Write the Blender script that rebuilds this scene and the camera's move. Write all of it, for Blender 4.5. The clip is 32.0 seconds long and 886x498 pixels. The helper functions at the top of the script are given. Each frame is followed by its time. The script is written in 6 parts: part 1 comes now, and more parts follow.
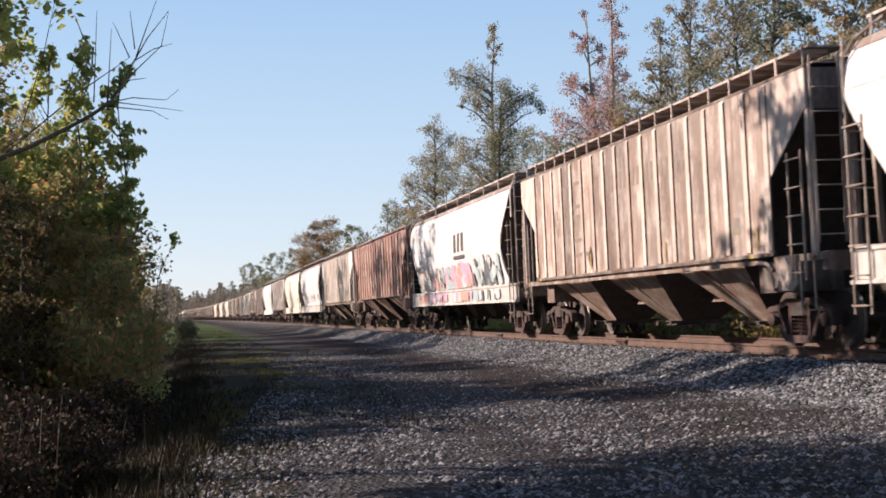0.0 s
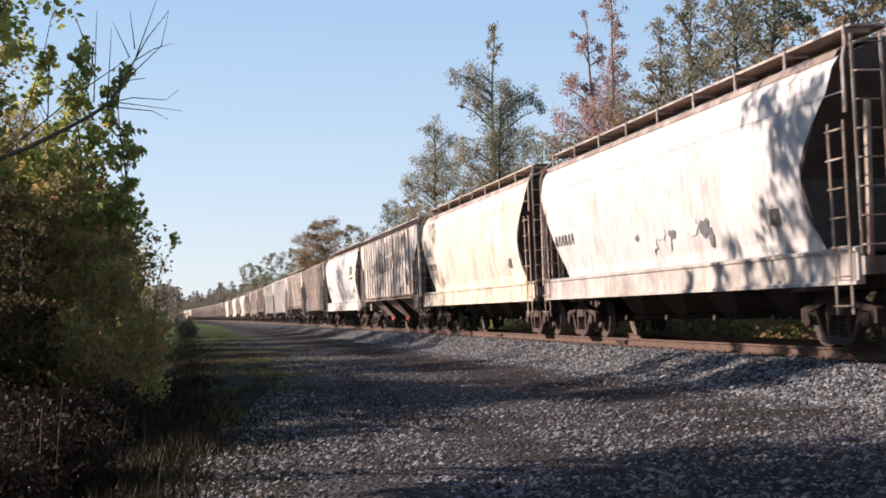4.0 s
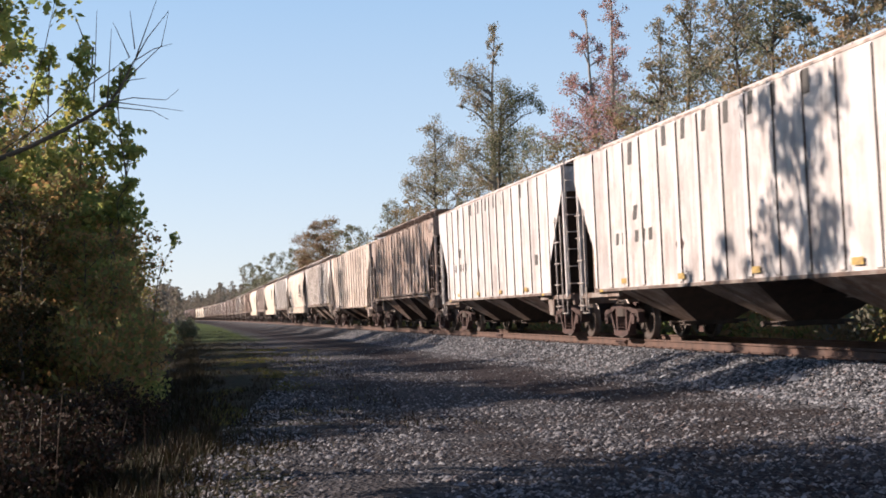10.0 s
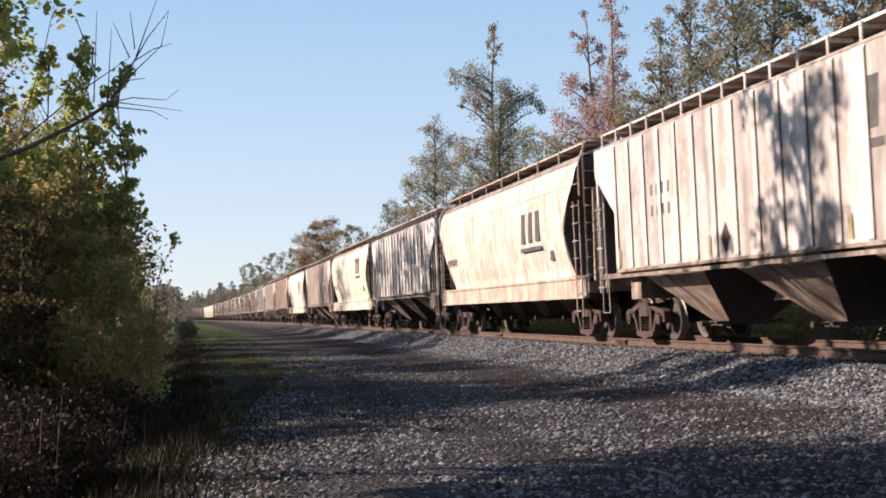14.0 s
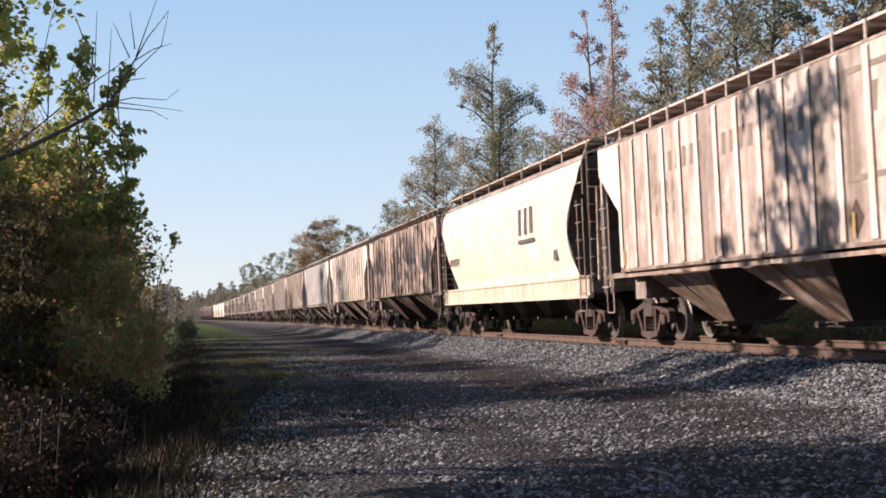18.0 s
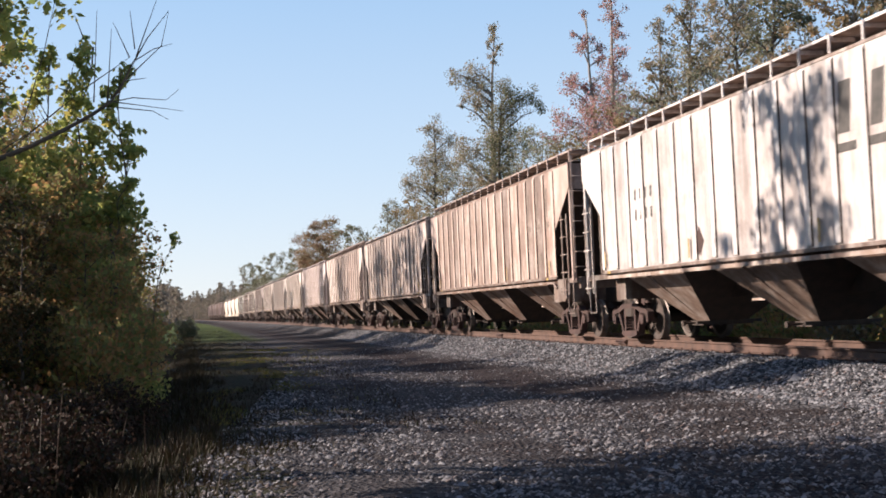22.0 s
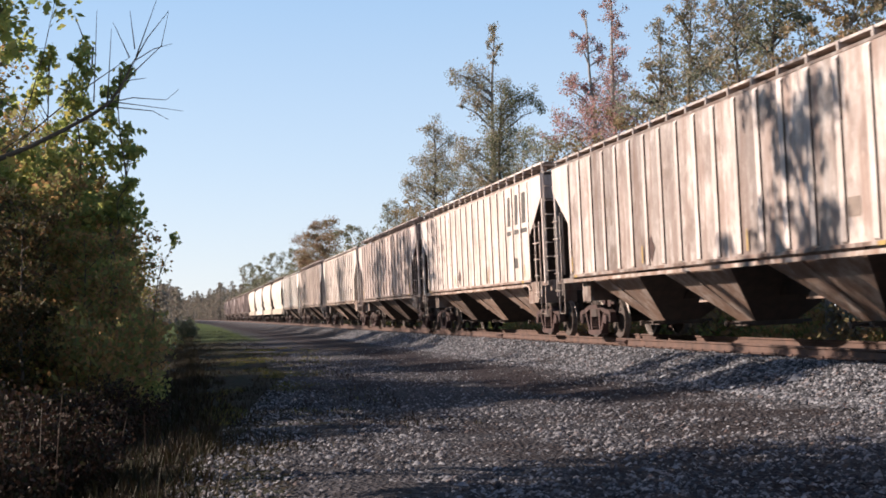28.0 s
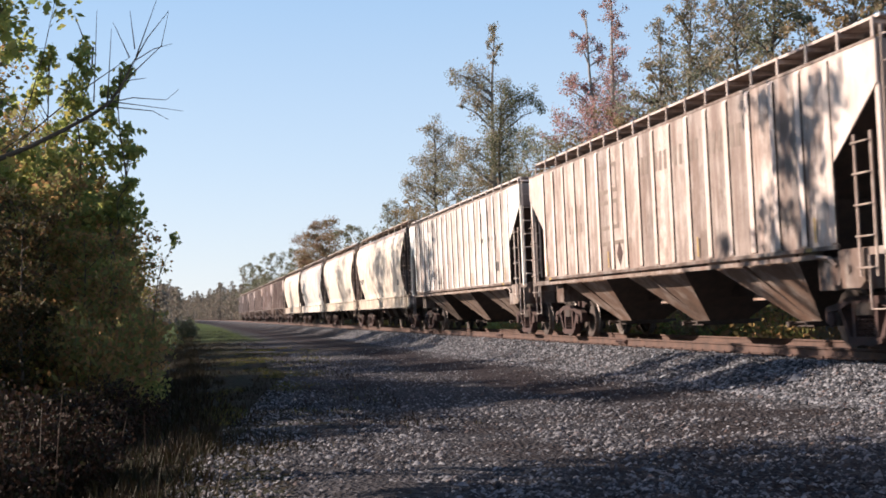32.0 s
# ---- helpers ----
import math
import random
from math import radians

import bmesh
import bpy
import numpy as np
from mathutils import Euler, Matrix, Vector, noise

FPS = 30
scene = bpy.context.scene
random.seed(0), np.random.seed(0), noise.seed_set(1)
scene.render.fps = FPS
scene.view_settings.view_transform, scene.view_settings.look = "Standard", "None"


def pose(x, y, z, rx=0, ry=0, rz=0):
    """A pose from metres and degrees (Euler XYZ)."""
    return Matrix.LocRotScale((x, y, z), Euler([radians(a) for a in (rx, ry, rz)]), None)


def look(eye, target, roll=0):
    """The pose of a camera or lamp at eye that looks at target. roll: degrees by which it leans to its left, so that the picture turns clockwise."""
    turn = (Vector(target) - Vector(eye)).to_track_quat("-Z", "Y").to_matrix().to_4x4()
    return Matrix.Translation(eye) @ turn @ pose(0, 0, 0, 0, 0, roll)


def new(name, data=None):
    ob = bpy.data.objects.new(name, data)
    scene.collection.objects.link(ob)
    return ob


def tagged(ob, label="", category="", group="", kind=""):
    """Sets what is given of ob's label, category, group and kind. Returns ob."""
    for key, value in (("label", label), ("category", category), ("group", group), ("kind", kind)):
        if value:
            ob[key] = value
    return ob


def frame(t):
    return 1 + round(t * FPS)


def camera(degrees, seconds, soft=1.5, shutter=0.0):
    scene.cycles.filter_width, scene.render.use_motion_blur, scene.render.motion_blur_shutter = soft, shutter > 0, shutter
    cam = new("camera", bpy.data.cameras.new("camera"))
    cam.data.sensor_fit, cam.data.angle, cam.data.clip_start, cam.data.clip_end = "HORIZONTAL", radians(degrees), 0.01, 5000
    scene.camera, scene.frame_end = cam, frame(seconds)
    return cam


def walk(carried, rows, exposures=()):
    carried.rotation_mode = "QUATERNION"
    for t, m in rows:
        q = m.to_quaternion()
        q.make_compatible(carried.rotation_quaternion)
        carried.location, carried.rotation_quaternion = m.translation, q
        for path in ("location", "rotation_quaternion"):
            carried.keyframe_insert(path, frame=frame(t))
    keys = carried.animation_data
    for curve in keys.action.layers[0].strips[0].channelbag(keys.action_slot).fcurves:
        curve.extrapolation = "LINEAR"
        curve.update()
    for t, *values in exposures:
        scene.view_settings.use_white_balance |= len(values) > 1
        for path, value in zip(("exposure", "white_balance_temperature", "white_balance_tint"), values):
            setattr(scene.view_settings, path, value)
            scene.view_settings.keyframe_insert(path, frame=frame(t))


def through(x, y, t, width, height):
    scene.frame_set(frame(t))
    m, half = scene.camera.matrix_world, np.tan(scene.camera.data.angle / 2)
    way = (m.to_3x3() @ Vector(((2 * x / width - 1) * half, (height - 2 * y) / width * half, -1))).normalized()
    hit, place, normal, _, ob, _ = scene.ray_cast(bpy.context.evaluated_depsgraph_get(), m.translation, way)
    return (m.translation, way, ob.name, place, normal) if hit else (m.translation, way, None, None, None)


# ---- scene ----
# ---- camera ----
EYE = Vector((0.0, 0.0, 1.35))
cam = camera(38.504, 32.0, soft=1.75, shutter=0.12)
STAND = look(EYE, EYE + Vector((0.197115, 0.978944, 0.053058)), -0.5025)
walk(cam, [(0.0, STAND), (32.0, STAND)], [(0.0, 0.86, 6700, 13), (8.0, 0.87, 6700, 13), (14.0, 0.87, 6700, 13), (18.0, 0.87, 6700, 13), (22.0, 0.92, 6700, 13), (32.0, 0.92, 6700, 13)])

# ---- daylight ----
SUN_EL, SUN_TURN = 26.0, -70.0
world = bpy.data.worlds.new("sky")
scene.world = world
world.use_nodes = True
wn = world.node_tree.nodes
sky = wn.new("ShaderNodeTexSky")
sky.sky_type, sky.sun_disc = "NISHITA", False
sky.sun_elevation, sky.sun_rotation = radians(SUN_EL), radians(SUN_TURN)
sky.air_density, sky.dust_density, sky.ozone_density = 1.0, 0.15, 3.5
wn["Background"].inputs["Strength"].default_value = 0.10
# a thin bright haze, white towards the horizon, over the clear sky
wt, wl = wn.new("ShaderNodeTexCoord"), world.node_tree.links
up = wn.new("ShaderNodeSeparateXYZ")
haze = wn.new("ShaderNodeValToRGB")
stops = haze.color_ramp.elements
stops.new(0.12), stops.new(0.28)
for stop, (place, tone) in zip(stops, ((0.0, (0.84, 0.92, 1.0)), (0.12, (0.62, 0.80, 1.0)), (0.28, (0.38, 0.63, 0.95)), (1.0, (0.05, 0.12, 0.32)))):
    stop.position, stop.color = place, (*tone, 1)
gain = wn.new("ShaderNodeVectorMath")
gain.operation = "SCALE"
gain.inputs["Scale"].default_value = 5.2
blend = wn.new("ShaderNodeMix")
blend.data_type = "RGBA"
blend.inputs[0].default_value = 0.85
wl.new(wt.outputs["Generated"], up.inputs[0])
wl.new(up.outputs[2], haze.inputs[0])
wl.new(haze.outputs[0], gain.inputs[0])
wl.new(sky.outputs[0], blend.inputs[6])
wl.new(gain.outputs[0], blend.inputs[7])
wl.new(blend.outputs[2], wn["Background"].inputs["Color"])
SUNWARD = Vector((math.sin(radians(SUN_TURN)) * math.cos(radians(SUN_EL)),
                  math.cos(radians(SUN_TURN)) * math.cos(radians(SUN_EL)), math.sin(radians(SUN_EL))))
sun = new("sun", bpy.data.lights.new("sun", "SUN"))
sun.data.energy, sun.data.angle, sun.data.color = 5.4, radians(0.55), (1.0, 0.86, 0.75)
sun.matrix_world = look(SUNWARD * 100, (0, 0, 0))

# ---- the line of the track ----
D, BEND, BEND_FROM, CANT = 10.767, 0.00012, 203.0, 0.0348
RAIL_Z, SPEED = 0.807, 18.1


def line(s):
    """Centre of the track s metres up the line: x, y and the turn to the left."""
    u = max(s - BEND_FROM, 0.0)
    return D - 0.5 * BEND * u * u, s, BEND * u


def beside(s, lat, z=0.0):
    """A place lat metres from the track's centre, towards the path."""
    x, y, h = line(s)
    return Vector((x - lat * math.cos(h), y - lat * math.sin(h), z))


PROFILE = [(-400, -0.3), (-30, -0.3), (-6, -0.2), (-3.4, 0.1), (-2.5, 0.60), (1.75, 0.60), (2.75, 0.24), (3.6, 0.17),
           (6.0, 0.05), (9.3, 0.0), (10.6, -0.06), (12.3, -0.35), (16.0, -0.6), (40.0, -0.5), (400, -0.5)]


def ground_z(lat):
    for (a, za), (b, zb) in zip(PROFILE, PROFILE[1:]):
        if lat <= b:
            k = max(0.0, min(1.0, (lat - a) / (b - a)))
            return za + (zb - za) * k
    return PROFILE[-1][1]


# ---- mesh tools ----
class Shape:
    """Collects boxes, bars, plates and tubes into one mesh."""

    def __init__(self):
        self.v, self.f = [], []

    def add(self, verts, faces):
        n = len(self.v)
        self.v.extend(tuple(p) for p in verts)
        self.f.extend(tuple(i + n for i in q) for q in faces)
        return self

    def box(self, x0, x1, y0, y1, z0, z1, c=0.0):
        """A box; c chamfers its long upright edges."""
        if c <= 0:
            self.add([(x0, y0, z0), (x1, y0, z0), (x1, y1, z0), (x0, y1, z0), (x0, y0, z1), (x1, y0, z1), (x1, y1, z1), (x0, y1, z1)],
                     [(3, 2, 1, 0), (4, 5, 6, 7), (0, 1, 5, 4), (1, 2, 6, 5), (2, 3, 7, 6), (3, 0, 4, 7)])
        else:
            ring = [(x0 + c, y0), (x1 - c, y0), (x1, y0 + c), (x1, y1 - c), (x1 - c, y1), (x0 + c, y1), (x0, y1 - c), (x0, y0 + c)]
            vs = [(x, y, z0) for x, y in ring] + [(x, y, z1) for x, y in ring]
            self.add(vs, [tuple(range(7, -1, -1)), tuple(range(8, 16))] + [(i, (i + 1) % 8, 8 + (i + 1) % 8, 8 + i) for i in range(8)])
        return self

    def plate(self, poly, y0, y1):
        """A plate in the x-z plane from y0 to y1."""
        n = len(poly)
        vs = [(x, y0, z) for x, z in poly] + [(x, y1, z) for x, z in poly]
        return self.add(vs, [tuple(range(n)), tuple(range(2 * n - 1, n - 1, -1))] + [((i + 1) % n, i, n + i, n + (i + 1) % n) for i in range(n)])

    def tube(self, pts, radii, n=6):
        pts = [Vector(p) for p in pts]
        rings = []
        for i, p in enumerate(pts):
            d = (pts[min(i + 1, len(pts) - 1)] - pts[max(i - 1, 0)]).normalized()
            a = d.orthogonal().normalized() if i == 0 else (a - d * a.dot(d)).normalized()
            b = d.cross(a)
            r = radii[i] if hasattr(radii, "__len__") else radii
            rings += [p + (a * math.cos(6.28319 * k / n) + b * math.sin(6.28319 * k / n)) * r for k in range(n)]
        fs = [(i * n + k, i * n + (k + 1) % n, (i + 1) * n + (k + 1) % n, (i + 1) * n + k) for i in range(len(pts) - 1) for k in range(n)]
        fs += [tuple(range(n - 1, -1, -1)), tuple(range((len(pts) - 1) * n, len(pts) * n))]
        return self.add(rings, fs)

    def lathe(self, prof, centre, axis="y", n=20):
        """Turns (radius, along) pairs round an axis through centre."""
        cx, cy, cz = centre
        vs = []
        for r, a in prof:
            for k in range(n):
                c, s = math.cos(6.28319 * k / n) * r, math.sin(6.28319 * k / n) * r
                vs.append((cx + c, cy + a, cz + s) if axis == "y" else (cx + a, cy + c, cz + s) if axis == "x" else (cx + c, cy + s, cz + a))
        m = len(prof)
        fs = [(i * n + k, (i + 1) * n + k, (i + 1) * n + (k + 1) % n, i * n + (k + 1) % n) for i in range(m - 1) for k in range(n)]
        fs += [tuple(range(n)), tuple(range(m * n - 1, (m - 1) * n - 1, -1))]
        return self.add(vs, fs)

    def mesh(self, name, material=None, smooth=False):
        me = bpy.data.meshes.new(name)
        me.from_pydata(self.v, [], self.f)
        bm = bmesh.new()
        bm.from_mesh(me)
        bmesh.ops.recalc_face_normals(bm, faces=bm.faces)
        bm.to_mesh(me)
        bm.free()
        if smooth:
            me.shade_smooth()
        if material:
            me.materials.append(material)
        return me


def part(name, shape, material, parent, label="", at=None, smooth=False):
    """Links a shape (or a ready mesh) as one mesh object under its thing."""
    me = shape if isinstance(shape, bpy.types.Mesh) else shape.mesh(name, material, smooth)
    ob = new(name, me)
    ob.parent = parent
    if at is not None:
        ob.matrix_basis = at
    if label:
        tagged(ob, label)
    return ob


def thing(name, label, category, at=None, group="", kind=""):
    ob = new(name)
    ob.empty_display_size = 0.2
    if at is not None:
        ob.matrix_basis = at
    return tagged(ob, label, category, group, kind)


def cloud_mesh(name, verts, faces, material, smooth=False):
    """A mesh of very many small pieces, from arrays (quads or triangles)."""
    me = bpy.data.meshes.new(name)
    verts, faces = np.asarray(verts, np.float32), np.asarray(faces, np.int32)
    k = faces.shape[1]
    me.vertices.add(len(verts))
    me.vertices.foreach_set("co", verts.ravel())
    me.loops.add(faces.size)
    me.loops.foreach_set("vertex_index", faces.ravel())
    me.polygons.add(len(faces))
    me.polygons.foreach_set("loop_start", np.arange(0, faces.size, k, dtype=np.int32))
    me.update(calc_edges=True)
    me.validate()
    if smooth:
        me.shade_smooth()
    me.materials.append(material)
    return me


# ---- materials ----
class Nodes:
    """Short hand for a node material."""

    def __init__(self, name, rough=0.8, metal=0.0):
        self.m = bpy.data.materials.new(name)
        self.m.use_nodes = True
        self.t = self.m.node_tree
        self.b = self.t.nodes["Principled BSDF"]
        self.b.inputs["Roughness"].default_value, self.b.inputs["Metallic"].default_value = rough, metal

    def n(self, kind, **sets):
        node = self.t.nodes.new("ShaderNode" + kind)
        for k, v in sets.items():
            node.inputs[k.replace("_", " ")].default_value = v
        return node

    def link(self, a, b):
        self.t.links.new(a, b)

    def coords(self, scale=(1, 1, 1), which="Object", shift=None):
        c = self.n("TexCoord")
        mp = self.n("Mapping", Scale=scale)
        self.link(c.outputs[which], mp.inputs["Vector"])
        if shift is not None:
            self.link(shift, mp.inputs["Location"])
        return mp.outputs[0]

    def noise(self, scale, detail=4.0, vec=None, rough=0.6):
        t = self.n("TexNoise", Scale=scale, Detail=detail, Roughness=rough)
        if vec is not None:
            self.link(vec, t.inputs["Vector"])
        return t.outputs["Fac"]

    def ramp(self, fac, stops):
        r = self.n("ValToRGB")
        e = r.color_ramp.elements
        while len(e) < len(stops):
            e.new(0.5)
        for el, (p, c) in zip(e, stops):
            el.position, el.color = p, (*c, 1) if hasattr(c, "__len__") else (c, c, c, 1)
        self.link(fac, r.inputs[0])
        return r.outputs[0]

    def mix(self, fac, a, b, blend="MIX"):
        m = self.n("Mix")
        m.data_type, m.blend_type = "RGBA", blend
        for sock, v in ((m.inputs[0], fac), (m.inputs[6], a), (m.inputs[7], b)):
            if hasattr(v, "is_linked"):
                self.link(v, sock)
            elif hasattr(v, "__len__"):
                sock.default_value = (*v, 1)
            else:
                sock.default_value = v
        return m.outputs[2]

    def math(self, op, a, b=0.0):
        m = self.n("Math")
        m.operation = op
        for sock, v in ((m.inputs[0], a), (m.inputs[1], b)):
            if hasattr(v, "is_linked"):
                self.link(v, sock)
            else:
                sock.default_value = v
        return m.outputs[0]

    def bump(self, height, strength=0.3, dist=0.02):
        b = self.n("Bump", Strength=strength, Distance=dist)
        self.link(height, b.inputs["Height"])
        self.link(b.outputs[0], self.b.inputs["Normal"])

    def done(self, colour=None, rough=None):
        if colour is not None:
            if hasattr(colour, "is_linked"):
                self.link(colour, self.b.inputs["Base Color"])
            else:
                self.b.inputs["Base Color"].default_value = (*colour, 1)
        if rough is not None:
            self.link(rough, self.b.inputs["Roughness"])
        return self.m


def plain_worn(name, colour, dark, rough=0.7, metal=0.0, scale=6.0, bump=0.2):
    k = Nodes(name, rough, metal)
    v = k.coords()
    a = k.noise(scale, 5, v)
    b = k.noise(scale * 7, 3, v)
    f = k.math("MULTIPLY", k.ramp(a, [(0.35, 0), (0.65, 1)]), 0.8)
    k.bump(b, bump, 0.01)
    return k.done(k.mix(f, colour, dark))


def car_paint():
    """Old car paint: the object's own colour, with rust, grime and run-down streaks; the colour's alpha is the wear."""
    k = Nodes("weathered_car_paint", 0.62)
    info = k.n("ObjectInfo")
    rnd = k.n("CombineXYZ")
    for i in range(3):
        k.link(k.math("MULTIPLY", info.outputs["Random"], (37.0, 11.0, 23.0)[i]), rnd.inputs[i])
    streak = k.noise(1.0, 5, k.coords((5.0, 5.0, 0.35), shift=rnd.outputs[0]), 0.65)
    blot = k.noise(1.0, 6, k.coords((1.5, 1.5, 1.0), shift=rnd.outputs[0]), 0.68)
    chalk = k.noise(1.0, 5, k.coords((2.4, 2.4, 1.2), shift=rnd.outputs[0]), 0.6)
    fine = k.noise(1.0, 4, k.coords((24, 24, 10), shift=rnd.outputs[0]))
    wear = info.outputs["Alpha"]
    pale = k.math("MULTIPLY", k.ramp(chalk, [(0.44, 0), (0.60, 1)]), 0.75)
    grime = k.math("MULTIPLY", k.ramp(blot, [(0.43, 0), (0.58, 1)]), k.math("MULTIPLY", wear, 0.9))
    runs = k.math("MULTIPLY", k.ramp(streak, [(0.46, 0), (0.62, 1)]), wear)
    tone = k.math("ADD", 1.0, k.math("MULTIPLY", k.math("SUBTRACT", info.outputs["Random"], 0.5), k.math("MULTIPLY", wear, 0.95)))
    c = k.mix(pale, info.outputs["Color"], k.mix(0.42, info.outputs["Color"], (0.80, 0.75, 0.70)))
    c = k.mix(grime, c, (0.17, 0.125, 0.105))
    c = k.mix(runs, c, (0.17, 0.098, 0.07))
    c = k.mix(k.math("MULTIPLY", k.ramp(fine, [(0.55, 0), (0.75, 1)]), k.math("MULTIPLY", wear, 0.5)), c, (0.10, 0.075, 0.06))
    patch = k.noise(1.0, 5, k.coords((1.1, 1.1, 0.7), shift=rnd.outputs[0]), 0.72)
    c = k.mix(k.math("MULTIPLY", k.ramp(patch, [(0.54, 0), (0.62, 1)]), k.math("MULTIPLY", wear, 0.75)), c, (0.11, 0.072, 0.055))
    hsv = k.n("HueSaturation")
    k.link(c, hsv.inputs["Color"])
    k.link(tone, hsv.inputs["Value"])
    k.bump(k.math("ADD", fine, blot), 0.25, 0.012)
    return k.done(hsv.outputs[0], k.ramp(blot, [(0.3, 0.5), (0.7, 0.8)]))


PAINT = car_paint()
# also gives hopper sheets and car ends the dark of their shade
DARK_STEEL = plain_worn("grimy_shaded_steel", (0.065, 0.045, 0.036), (0.03, 0.024, 0.022), 0.75, 0.0, 5)
RUST = plain_worn("brown_rust", (0.075, 0.040, 0.034), (0.034, 0.021, 0.019), 0.85, 0.0, 4)
TREAD = plain_worn("rolled_bright_steel", (0.26, 0.23, 0.21), (0.14, 0.11, 0.09), 0.55, 0.5, 9)
RAIL_RUST = plain_worn("rail_rust", (0.115, 0.064, 0.047), (0.05, 0.031, 0.025), 0.8, 0.0, 3)
LETTER = plain_worn("faded_dark_lettering", (0.042, 0.04, 0.038), (0.095, 0.085, 0.077), 0.7, 0.0, 5)
FADED = plain_worn("nearly_worn_off_lettering", (0.16, 0.125, 0.105), (0.24, 0.19, 0.155), 0.75, 0.0, 5)
EMBLEM = plain_worn("brown_emblem_paint", (0.085, 0.07, 0.064), (0.13, 0.105, 0.09), 0.7, 0.0, 4)
SPRAY_RUST = plain_worn("run_rust", (0.26, 0.10, 0.07), (0.40, 0.27, 0.21), 0.85, 0.0, 3)
YELLOW = plain_worn("yellow_reflector", (0.42, 0.29, 0.08), (0.24, 0.16, 0.07), 0.6, 0.0, 8)
PALE = plain_worn("pale_stencil", (0.62, 0.58, 0.52), (0.42, 0.36, 0.30), 0.7, 0.0, 7)
# dark tone that stands in for the shade on the rib sides
WEB = plain_worn("shaded_rib_web", (0.10, 0.062, 0.047), (0.05, 0.034, 0.028), 0.85, 0.0, 5)
RED = plain_worn("worn_red_paint", (0.42, 0.05, 0.05), (0.20, 0.05, 0.045), 0.6, 0.0, 5)
AMBER = plain_worn("faded_orange_stripe", (0.52, 0.25, 0.08), (0.36, 0.20, 0.10), 0.6, 0.0, 5)
TIE = plain_worn("creosoted_wood", (0.06, 0.046, 0.04), (0.035, 0.028, 0.025), 0.9, 0.0, 8)
BARK = plain_worn("grey_brown_bark", (0.13, 0.105, 0.085), (0.06, 0.05, 0.042), 0.95, 0.0, 5, 0.6)
PALE_BARK = plain_worn("pale_grey_bark", (0.34, 0.31, 0.28), (0.16, 0.14, 0.12), 0.95, 0.0, 5, 0.5)


def leaf_material(name, colours, through=0.5):
    """Leaves: one of several tones for each leaf, with light coming through."""
    k = Nodes(name, 0.6)
    k.b.inputs["Specular IOR Level"].default_value = 0.15
    g = k.n("NewGeometry")
    n = len(colours)
    ramp = k.ramp(g.outputs["Random Per Island"], [((i + 0.5) / n, c) for i, c in enumerate(colours)])
    big = k.noise(0.55, 2, k.coords())
    hsv = k.n("HueSaturation")
    k.link(ramp, hsv.inputs["Color"])
    k.link(k.math("ADD", 0.65, k.math("MULTIPLY", big, 0.7)), hsv.inputs["Value"])
    k.done(hsv.outputs[0])
    tr = k.n("BsdfTranslucent")
    k.link(hsv.outputs[0], tr.inputs["Color"])
    mx = k.n("MixShader")
    mx.inputs[0].default_value = through
    k.link(k.b.outputs[0], mx.inputs[1])
    k.link(tr.outputs[0], mx.inputs[2])
    k.link(mx.outputs[0], k.t.nodes["Material Output"].inputs[0])
    return k.m


LEAF_GREEN = leaf_material("green_leaves", [(0.20, 0.26, 0.09), (0.31, 0.36, 0.12), (0.42, 0.44, 0.14), (0.23, 0.28, 0.095), (0.50, 0.44, 0.15)], 0.60)
LEAF_MIXED = leaf_material("turning_leaves", [(0.19, 0.21, 0.075), (0.27, 0.26, 0.09), (0.44, 0.28, 0.12), (0.36, 0.20, 0.10), (0.21, 0.20, 0.08)], 0.62)
LEAF_RUST = leaf_material("rusty_autumn_leaves", [(0.27, 0.185, 0.10), (0.23, 0.20, 0.11), (0.33, 0.21, 0.13), (0.20, 0.175, 0.095)])
LEAF_RED = leaf_material("red_autumn_leaves", [(0.42, 0.22, 0.22), (0.34, 0.25, 0.20), (0.48, 0.25, 0.25), (0.28, 0.26, 0.19)], 0.55)
LEAF_GREY = leaf_material("grey_green_leaves", [(0.19, 0.215, 0.135), (0.26, 0.27, 0.18), (0.25, 0.22, 0.165), (0.33, 0.31, 0.235)])
# the next three sets of tones are lightened to stand for haze
FAR_LEAF = leaf_material("distant_brown_leaves", [(0.20, 0.165, 0.135), (0.17, 0.15, 0.12), (0.24, 0.195, 0.16), (0.17, 0.165, 0.125)])
LEAF_WOOD = leaf_material("dull_green_leaves", [(0.20, 0.205, 0.13), (0.28, 0.26, 0.175), (0.32, 0.235, 0.18), (0.17, 0.165, 0.10), (0.38, 0.31, 0.23)], 0.55)
LEAF_PINE = leaf_material("dark_green_leaves", [(0.15, 0.165, 0.10), (0.22, 0.225, 0.14), (0.28, 0.225, 0.16), (0.13, 0.14, 0.085)], 0.55)
LEAF_BRICK = leaf_material("brick_autumn_leaves", [(0.27, 0.155, 0.10), (0.22, 0.17, 0.10), (0.31, 0.185, 0.125), (0.17, 0.165, 0.085)])
TURF = leaf_material("yellowing_turf", [(0.10, 0.11, 0.025), (0.15, 0.14, 0.035), (0.07, 0.09, 0.02), (0.16, 0.11, 0.04)], 0.5)
# weed, grass and dark brush tones, lowered for the deep shade of the verge
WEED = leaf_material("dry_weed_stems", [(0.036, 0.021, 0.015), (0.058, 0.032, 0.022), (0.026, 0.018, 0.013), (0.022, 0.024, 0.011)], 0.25)
